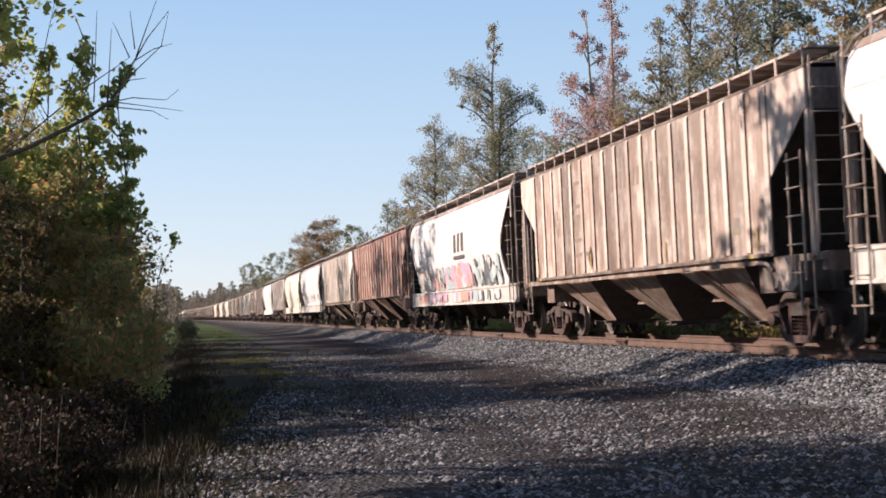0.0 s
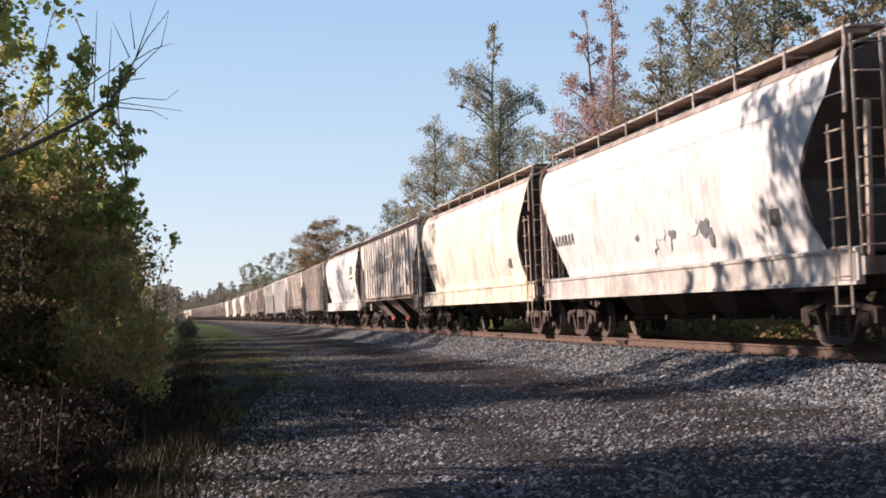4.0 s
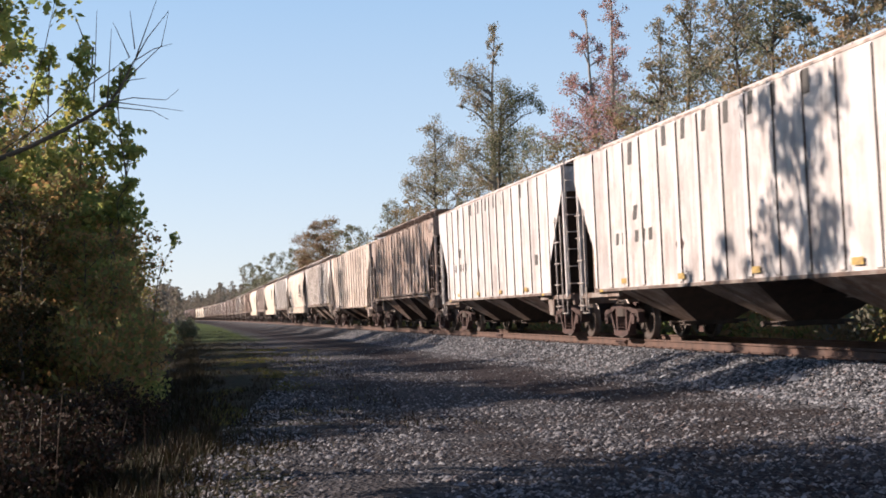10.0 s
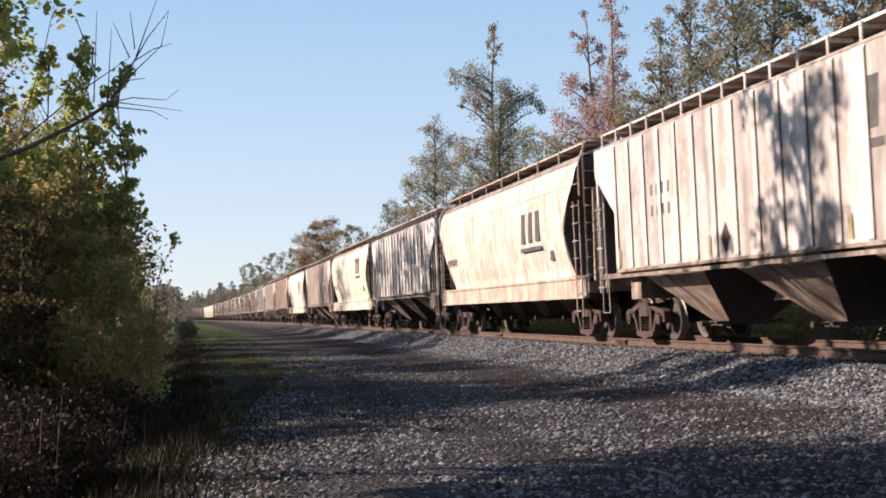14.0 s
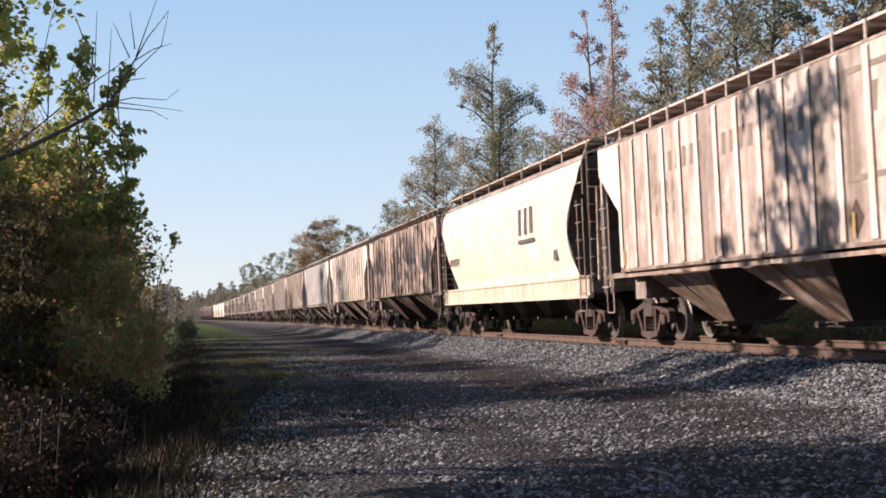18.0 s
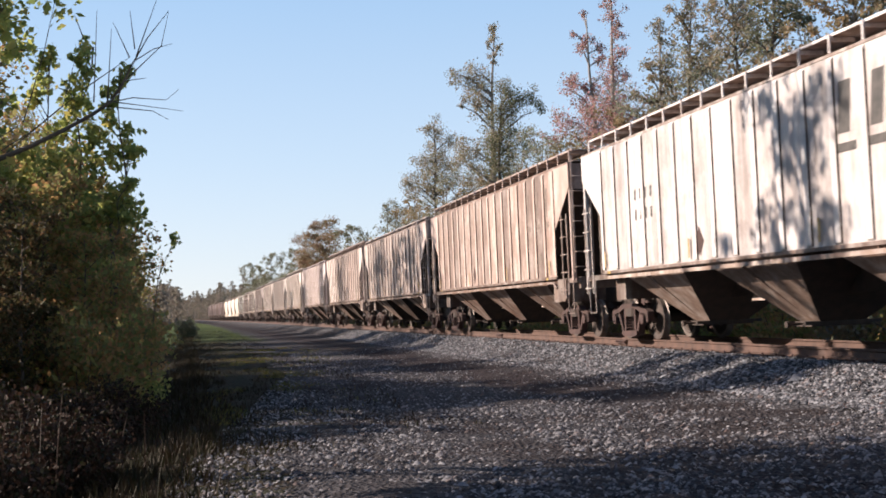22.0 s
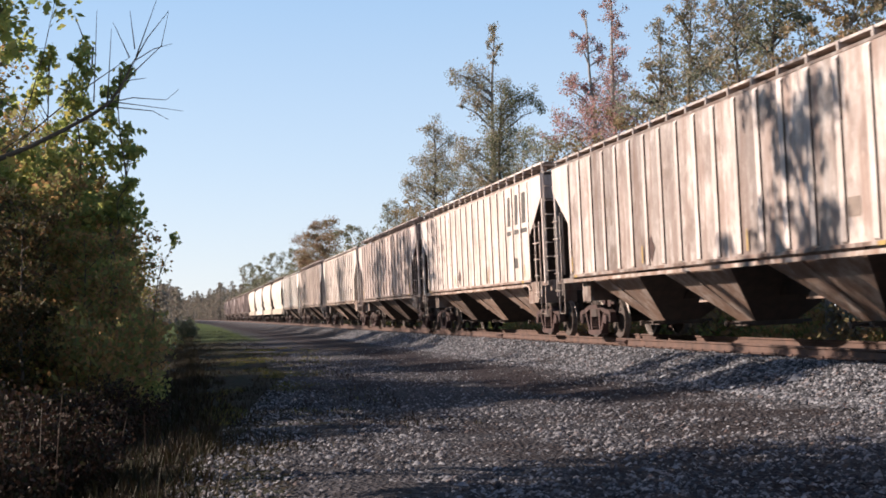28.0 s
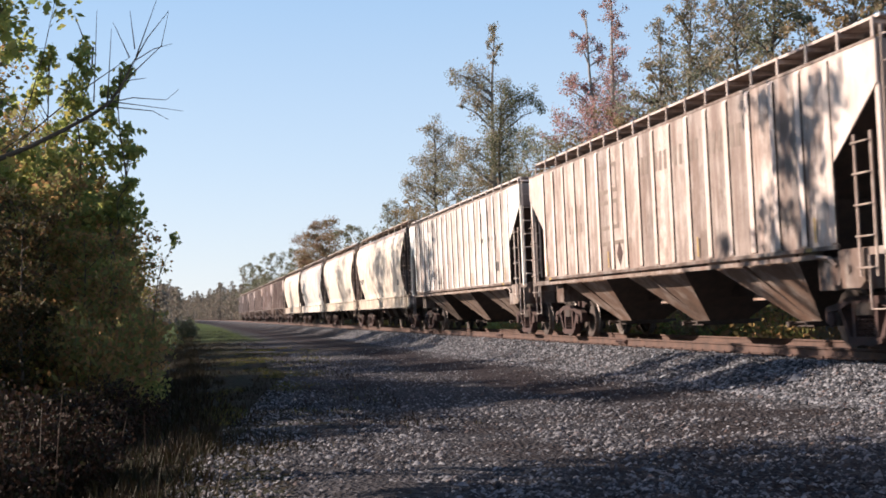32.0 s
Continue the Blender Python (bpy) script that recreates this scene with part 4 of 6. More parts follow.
    part("roof", kept(("aroof", key), lambda: Shape().add([(x, y, z + d) for d in (0, -0.03) for x in (-half + 0.12, half - 0.55) for y, z in zip(ys, zr)],
                      [(i, i + 1, i + 10, i + 9) for i in range(8)] + [(i + 27, i + 28, i + 19, i + 18) for i in range(8)] + [(i + 1, i, i + 18, i + 19) for i in range(8)]
                      + [(i + 9, i + 10, i + 28, i + 27) for i in range(8)] + [(0, 9, 27, 18), (17, 8, 26, 35)]).mesh("roof", PAINT)), None, car)
    part("roof_hatch", kept(("ahatch", key), lambda: hatch_mesh(half, 4.44)), None, car)
    running_boards(car, half - 0.3, 4.72, c4, 9, 1.0, 0.22)
    for k in range(4):
        b = part("hopper_bay", kept(("abay", key), lambda: bay_mesh(1.10, 0.8, 0.8, 0.52, 0.32, 0.5, 1.60, 1.2)), None, car, at=pose((k - 1.5) * (2 * half - 6.0) / 4 * 1.02, 0, 0))
        part("outlet_gate", kept("gate2", gate_mesh), None, b, at=pose(0, 0, 0.12))
        # these hoppers are dark all over, for the shade under the car
        b.data.materials[0] = DARK_STEEL
    running_gear(car, length, half)
    if near:
        lettering(car, "smooth", half, -1.607, LETTER)
    if graffiti == 3:
        scrawl(car)
    elif graffiti:
        spray(car, half, graffiti)
    tint_all(car, c4)
    worn = (0.55 * tint[0] + 0.03, 0.48 * tint[1] + 0.02, 0.42 * tint[2] + 0.01, 0.8)
    for o in car.children:
        if o.name.startswith(("ladder", "end_brace", "handrail", "end_platform")):
            o.color = worn
            for q in o.children:
                q.color = worn
        elif o.name.startswith("running_board"):
            o.color = (0.50, 0.49, 0.48, 0.3) if graffiti == 1 else (0.24, 0.17, 0.13, 0.5)
            for q in o.children:
                q.color = (0.8 * tint[0], 0.76 * tint[1], 0.72 * tint[2], 0.4)
        elif o.name.startswith("roof"):
            o.color = (0.22, 0.155, 0.13, 0.5)
        elif o.name.startswith("side_sill"):
            o.color = (0.97 * tint[0], 0.94 * tint[1], 0.88 * tint[2], min(wear + 0.1, 0.5))
    for o in car.children:
        if o.name.startswith("end_platform"):
            o.color = (0.10, 0.07, 0.055, 0.5)
    return car


SPRAY = [plain_worn("spray_" + n, c, tuple(v * 0.8 + 0.08 for v in c), 0.5, 0.0, 3, 0.05) for n, c in
         (("pink", (0.55, 0.31, 0.42)), ("red", (0.46, 0.25, 0.20)), ("teal", (0.30, 0.38, 0.39)), ("pale", (0.47, 0.48, 0.48)), ("black", (0.10, 0.10, 0.115)))]


def spray(car, half, amount):
    """Graffiti: overlapping sprayed shapes low on the side and over the sill, following its curve."""
    rng = random.Random(amount)
    pink, red, teal, pale, black = SPRAY

    def face(z):
        return -1.563 if z < 1.42 else -1.590 if z < 1.52 else -1.612 + 0.13 * max(0.0, 3.1 - z) ** 1.6 / 1.6
    zones = [(-7.0, -4.6, (pale, black, red, pale), 2.5), (-5.0, -2.2, (red, pink, pale, teal), 2.45), (-2.4, 0.6, (pink, pink, teal, red), 2.45), (0.2, 2.9, (red, pink, red, pale), 2.5),
             (2.8, 7.0, (black, pale, teal, black, pale), 2.55)] if amount == 1 else [(-1.0, 3.0, (black, pale), 2.2)]
    i = 0
    for x0, x1, inks, top in zones:
        for layer in range(11 if amount == 1 else 4):
            for mat in inks[:3 if layer % 2 else 5]:
                i += 1
                cx, cz = rng.uniform(x0, x1), rng.uniform(1.15, top - 0.25)
                if amount > 1:
                    cz = rng.uniform(1.95, top)
                rx = rng.uniform(0.13, 0.34) * (0.75 if mat is black else 1.1)
                rz = rng.uniform(0.14, 0.40) * (1.0 if amount == 1 else 0.5)
                lean = rng.uniform(-0.25, 0.25)
                ring = []
                for j in range(12):
                    a = 6.28319 * j / 12
                    r = rng.uniform(0.6, 1.2)
                    z = cz + rz * r * math.sin(a)
                    z = max(1.54, z) if cz > 1.47 else min(1.40, max(1.06, z))
                    x = min(cx + rx * r * math.cos(a) + lean * (z - cz), half - 1.75)
                    ring.append((x, face(z) - 0.0002 * i, z))
                part("graffiti", Shape().add(ring, [tuple(range(12))]).mesh("graffiti", mat), None, car, "colourful sprayed graffiti")


def scrawl(car):
    """Black spray-can scrawl: spiky lines across the lower side and the sill, and a small tag."""
    black = SPRAY[4]

    def face(z):
        return -1.565 if z < 1.42 else -1.612 + 0.13 * max(0.0, 3.1 - z) ** 1.6 / 1.6 - 0.006
    spikes = [[(3.0, 2.02), (3.35, 1.78), (3.4, 1.42)], [(3.6, 1.80), (3.7, 2.20), (3.82, 1.80), (3.86, 1.42)], [(3.95, 1.45), (3.98, 1.95), (4.3, 2.08), (4.34, 1.45)],
              [(4.3, 2.08), (4.55, 2.34), (4.62, 1.80), (4.66, 1.45)], [(4.6, 2.2), (4.95, 1.95), (5.0, 1.80)], [(5.1, 1.80), (5.25, 1.92), (5.4, 1.80)], [(4.0, 1.95), (4.5, 2.0), (4.8, 1.88)]]
    tag = [[(-1.9, 1.62), (-1.75, 1.40), (-1.6, 1.55)], [(-1.5, 1.40), (-1.45, 1.60), (-1.3, 1.40)], [(-1.2, 1.62), (-1.18, 1.40), (-1.0, 1.52), (-0.85, 1.40)]]
    for strokes, r in ((spikes, 0.022), (tag, 0.014)):
        for s in strokes:
            s = [(x, z - (0.26 if r < 0.02 else 0.22 if z > 1.75 else 0.36)) for x, z in s]
            sh = Shape()
            for (xa, za), (xb, zb) in zip(s, s[1:]):
                d = Vector((xb - xa, zb - za)).normalized() * r
                sh.add([(xa - d.y, face(za), za + d.x), (xa + d.y, face(za), za - d.x), (xb + d.y, face(zb), zb - d.x), (xb - d.y, face(zb), zb + d.x)], [(0, 1, 2, 3)])
            part("graffiti", sh, black, car, "black scrawled graffiti")


# ---- the train ----
# where each gap between two cars stands along the line at the start
GAPS = [-18.6, -0.6, 16.9, 34.5, 52.46, 70.53, 88.06, 104.95, 122.19, 140.24, 157.82, 174.7, 192.66, 210.57, 227.27, 244.67, 262.94, 281.44, 299.51,
        317.04, 335.31, 353.56, 371.52, 390.29, 408.6, 427.2, 446.05, 464.6, 483.1, 501.87, 519.64, 538.27, 556.79, 575.51, 594.08, 612.85,
        631.82, 648.82, 665.93, 684.1, 702.3, 720.6, 738.9, 757.2, 775.5, 793.8, 812.0]
WHITE, CREAM, BEIGE = (0.52, 0.50, 0.48), (0.58, 0.505, 0.39), (0.50, 0.41, 0.33)
# shape, colour, wear, marks, words on its look
CARS = [
    ("r", BEIGE, 0.5, "initials", "beige weathered ribbed covered hopper car"),
    ("s", WHITE, 0.2, "", "white smooth-sided covered hopper car"),
    ("r", (0.345, 0.25, 0.195), 0.75, "words", "rust-stained tan ribbed hopper car with faded words"),
    ("g", WHITE, 0.2, "", "white smooth-sided hopper car with colourful graffiti"),
    ("p", (0.265, 0.087, 0.05), 0.45, "", "rust-red ribbed covered hopper car"),
    ("r", (0.54, 0.45, 0.37), 0.5, "initials", "dusty beige ribbed covered hopper car"),
    ("h", WHITE, 0.25, "", "white smooth-sided hopper car with small graffiti"),
    ("s", CREAM, 0.3, "", "cream smooth-sided covered hopper car"),
    ("l", (0.55, 0.48, 0.42), 0.42, "", "off-white ribbed hopper car with a dark block emblem"),
    ("k", WHITE, 0.15, "", "white smooth-sided hopper car with black scrawled graffiti"),
    ("t", (0.26, 0.19, 0.155), 0.5, "spaced", "grey-brown ribbed covered hopper car"),
    ("r", (0.49, 0.385, 0.305), 0.5, "initials", "beige weathered ribbed covered hopper car"),
    ("t", (0.49, 0.465, 0.435), 0.3, "spaced", "pale grey ribbed covered hopper car"),
    ("t", (0.50, 0.48, 0.455), 0.3, "spaced", "pale grey ribbed covered hopper car"),
    ("r", (0.27, 0.18, 0.13), 0.6, "words", "dark brown ribbed hopper car with faded words"),
    ("t", (0.56, 0.46, 0.37), 0.45, "initials", "cream ribbed covered hopper car with low sides"),
    ("r", (0.56, 0.50, 0.44), 0.45, "initials", "pale grey weathered ribbed covered hopper car"),
    ("s", (0.64, 0.53, 0.42), 0.4, "", "cream smooth-sided covered hopper car with brown stains"),
    ("r", (0.56, 0.52, 0.48), 0.5, "initials", "white weathered ribbed covered hopper car"),
    ("s", CREAM, 0.15, "", "cream smooth-sided covered hopper car"),
    ("r", (0.46, 0.35, 0.29), 0.55, "words", "pinkish brown ribbed hopper car with faded words"),
    ("s", (0.56, 0.475, 0.36), 0.12, "", "clean cream smooth-sided covered hopper car"),
    ("r", (0.40, 0.25, 0.175), 0.55, "", "reddish brown ribbed covered hopper car"),
    ("r", (0.54, 0.43, 0.34), 0.55, "initials", "light brown ribbed covered hopper car"),
    ("r", (0.58, 0.54, 0.50), 0.35, "initials", "white ribbed covered hopper car"),
    ("r", (0.34, 0.24, 0.185), 0.6, "initials", "brown ribbed covered hopper car"),
    ("p", (0.32, 0.25, 0.21), 0.6, "initials", "pale brown dusty ribbed covered hopper car"),
    ("r", (0.38, 0.285, 0.235), 0.65, "words", "greyish brown ribbed hopper car with faded words"),
    ("p", (0.54, 0.43, 0.38), 0.5, "", "pinkish white ribbed covered hopper car"),
    ("r", (0.54, 0.45, 0.37), 0.55, "initials", "beige weathered ribbed covered hopper car"),
    ("p", (0.33, 0.28, 0.24), 0.6, "", "grimy grey-brown ribbed covered hopper car"),
    ("r", (0.60, 0.50, 0.42), 0.4, "initials", "cream ribbed covered hopper car with rust streaks"),
    ("r", (0.345, 0.27, 0.232), 0.62, "", "brown dusty ribbed covered hopper car"),
    ("p", (0.62, 0.53, 0.44), 0.4, "initials", "off-white ribbed covered hopper car"),
    ("r", (0.43, 0.34, 0.275), 0.6, "words", "brown-stained beige ribbed hopper car with faded words"),
    ("p", (0.62, 0.55, 0.47), 0.5, "initials", "white ribbed hopper car with rust streaks"),
    ("s", CREAM, 0.3, "", "cream smooth-sided covered hopper car"),
    ("s", CREAM, 0.2, "", "cream smooth-sided covered hopper car"),
    ("s", (0.58, 0.55, 0.48), 0.35, "", "pale grey smooth-sided covered hopper car"),
    ("s", CREAM, 0.35, "", "cream smooth-sided covered hopper car"),
    ("r", (0.36, 0.26, 0.21), 0.5, "initials", "brown ribbed covered hopper car"),
    ("r", (0.42, 0.31, 0.26), 0.5, "initials", "brown ribbed covered hopper car"),
    ("r", (0.36, 0.26, 0.21), 0.5, "initials", "brown ribbed covered hopper car"),
    ("r", (0.46, 0.36, 0.31), 0.5, "initials", "pale brown ribbed covered hopper car"),
    ("r", (0.40, 0.30, 0.25), 0.5, "initials", "brown ribbed covered hopper car"),
    ("r", (0.50, 0.40, 0.36), 0.5, "initials", "pinkish brown ribbed covered hopper car"),
]


def emblem(car):
    """Dark stepped block emblem with two rows of heavy shapes beside it, red outlets below."""
    y = -1.559
    upper = [(-0.72, 3.22), (-0.26, 3.42), (1.07, 3.42), (1.07, 4.04), (-0.40, 4.04), (-0.72, 3.84)]
    lower = [(-0.74, 1.88), (-0.72, 2.62), (-0.80, 2.50), (-2.30, 2.49), (-2.30, 1.88)]
    right = [(-0.64, 2.44), (-0.26, 2.70), (1.10, 2.72), (1.10, 3.32), (-0.38, 3.31), (-0.64, 3.10)]
    left = [(-2.32, 2.60), (-0.80, 2.61), (-0.78, 3.21), (-2.32, 3.20)]
    for poly in (upper, right, left, lower):
        part("emblem_block", Shape().plate(poly, -0.003, 0.002).mesh("emblem_block", EMBLEM), None, car, "dark painted emblem block", at=pose(0, y, 0))
    for x0, z, h, n, slant in ((1.46, 3.52, 0.60, 8, 0.55), (1.42, 2.78, 0.59, 6, 0.51)):
        for k in range(n):
            stroke(car, x0 + slant * k, z, 0.45, h, y, EMBLEM, (1, 3, 2, 3, 0, 2, 3, 0)[k])
    for o in car.children_recursive:
        if o.name.startswith("outlet_gate"):
            part("outlet_frame", kept("red_frame", lambda: Shape().box(-0.42, 0.42, -0.60, -0.53, 0.36, 0.50).mesh("outlet_frame", RED)), None, o.parent, "red painted outlet frame")


def car_pose(s):
    x, y, h = line(s)
    return pose(x, y, RAIL_Z + 0.753 * math.sin(CANT), math.degrees(CANT), 0, -90 + math.degrees(h))


TRAIN = []


def build_train():
    for i, (shape, tint, wear, marks, label) in enumerate(CARS):
        a, b = GAPS[i], GAPS[i + 1]
        s = (a + b) / 2
        near = 0 < i < 39
        NUMBER[0] = i
        FULL[0] = near
        grey = 0.06 if shape in "sghk" else 0.11
        tint = tuple((1 - grey) * v + sum(tint) / 3 * grey for v in tint)
        fade = 1.0 if shape in "sghk" else 0.94
        tint = (tint[0] * fade, tint[1] * fade, tint[2] * fade * 1.05)
        if shape in "sghk":
            car = smooth_car(b - a, car_pose(s), tint, wear, near, {"s": 0, "g": 1, "h": 2, "k": 3}[shape], label)
        else:
            car = ribbed_car(b - a, car_pose(s), tint, wear, shape == "t", 14 if shape == "t" else 17, marks, shape in "rl", near, label)
        if shape == "l":
            emblem(car)
        TRAIN.append((car, s))


build_train()


# ---- plants ----
def leaf_quads(points, size, rng, droop=0.3):
    """A four-cornered leaf at each point, turned at random."""
    n = len(points)
    a = rng.normal(size=(n, 3))
    a[:, 2] -= droop
    a /= np.linalg.norm(a, axis=1)[:, None]
    b = rng.normal(size=(n, 3))
    b -= a * (a * b).sum(1)[:, None]
    b /= np.linalg.norm(b, axis=1)[:, None]
    k = (size * np.exp(rng.normal(0, 0.25, n)))[:, None]
    p = np.asarray(points)
    v = np.stack([p - a * k * 0.6, p + b * k * 0.42, p + a * k * 0.7, p - b * k * 0.42], 1).reshape(-1, 3)
    return v, np.arange(n * 4).reshape(-1, 4)


def tree_meshes(name, height, spread, seed, leaf, size, count, bark, base=0.3, limbs=16, lean=0.0, thin=1.0, forks=4, clump=0.34):
    """Trunk, branches and leaves of one tree, as three meshes with the foot at the origin."""
    rnd, rng = random.Random(seed), np.random.default_rng(seed)
    trunk, boughs = Shape(), Shape()
    pts, rad = [], []
    r0 = height * 0.0105 * thin + 0.02
    x = y = 0.0
    steps = 9
    for i in range(steps + 1):
        f = i / steps
        pts.append(Vector((x, y, f * height)))
        rad.append(r0 * (1 - 0.88 * f) * (1.35 if i == 0 else 1))
        x += rnd.gauss(lean, 0.018) * height / steps * 2
        y += rnd.gauss(0, 0.018) * height / steps * 2
    trunk.tube(pts, rad, 8)
    tips = []

    def at(f):
        k = min(int(f * steps), steps - 1)
        return pts[k].lerp(pts[k + 1], f * steps - k)

    for i in range(limbs):
        f = base + (0.97 - base) * (i + rnd.random()) / limbs
        ang = i * 2.4 + rnd.uniform(-0.5, 0.5)
        shape = math.sin(math.pi * (0.12 + 0.80 * ((f - base) / (1 - base)) ** 1.3)) ** 0.6
        reach = spread * shape * rnd.uniform(0.4, 1.25)
        p = at(f)
        d = Vector((math.cos(ang), math.sin(ang), rnd.uniform(0.25, 0.9)))
        mid = p + d * reach * 0.5 + Vector((0, 0, rnd.uniform(-0.05, 0.1) * reach))
        end = p + Vector((d.x * reach, d.y * reach, d.z * reach * 0.8 + 0.1 * reach))
        rr = max(0.012, r0 * 0.34 * (1 - f * 0.6))
        boughs.tube([p, mid, end], [rr, rr * 0.6, 0.006], 5)
        for j in range(forks):
            g = rnd.uniform(0.35, 1.0)
            q = p.lerp(end, g)
            e = q + Vector((rnd.gauss(0, 1), rnd.gauss(0, 1), rnd.gauss(0.35, 0.7))) * reach * 0.27
            boughs.tube([q, e], [rr * 0.4, 0.004], 4)
            tips.append((q.lerp(e, 0.75), reach * clump * rnd.uniform(0.5, 1.2)))
        tips.append((end, reach * clump * rnd.uniform(0.6, 1.1)))
    tips.append((pts[-1], spread * clump * 0.5))
    w = np.array([t[1] ** 1.6 + 0.02 for t in tips])
    pick = rng.choice(len(tips), count, p=w / w.sum())
    centre = np.array([tuple(t[0]) for t in tips])[pick]
    sig = np.array([t[1] for t in tips])[pick]
    pos = centre + rng.normal(size=(count, 3)) * (sig * 0.55)[:, None] * np.array([1, 1, 0.8])
    pos[:, 2] = np.maximum(pos[:, 2], 0.05)
    v, q = leaf_quads(pos, size, rng)
    return trunk.mesh("trunk", bark, True), boughs.mesh("branches", bark), cloud_mesh("crown", v, q, leaf)


def plant(kind, meshes, at, label, category="tree", group=""):
    ob = thing(kind, label, category, at, group)
    part("trunk", meshes[0], None, ob)
    tagged(part("branchwork", meshes[1], None, ob), kind="stuff")
    part("crown", meshes[2], None, ob)
    return ob


def shrub_meshes(seed, wide, high, leaf, size, count, bark=None):
    """A bush: stems fanning from the ground under an uneven mass of leaves."""
    rnd, rng = random.Random(seed), np.random.default_rng(seed)
    stems, pos = Shape(), []
    tops = []
    for i in range(15):
        a = i * 2.4
        r = wide * math.sqrt((i + 0.5) / 15) * rnd.uniform(0.7, 1.05)
        h = high * (1 - 0.45 * (r / wide) ** 2) * rnd.uniform(0.6, 1.08)
        e = Vector((math.cos(a) * r, math.sin(a) * r, h))
        stems.tube([(e.x * 0.15, e.y * 0.15, 0), (e.x * 0.6, e.y * 0.6, h * 0.55), e], [0.02, 0.012, 0.004], 4)
        for g in (0.35, 0.55, 0.75, 0.95):
            tops.append(Vector((e.x * (0.3 + 0.7 * g), e.y * (0.3 + 0.7 * g), h * g)))
    centre = np.array([tuple(t) for t in tops])[rng.integers(0, len(tops), count)]
    p = centre + rng.normal(size=(count, 3)) * np.array([wide * 0.16, wide * 0.16, high * 0.09])
    p[:, 2] = np.maximum(p[:, 2], 0.03)
    v, q = leaf_quads(p, size, rng)
    return stems.mesh("stems", bark or BARK), cloud_mesh("leaves", v, q, leaf)


def shrub(meshes, at, label, group=""):
    ob = thing("shrub", label, "shrub", at, group)
    tagged(part("stemwork", meshes[0], None, ob), kind="stuff")
    part("leaves", meshes[1], None, ob)
    return ob


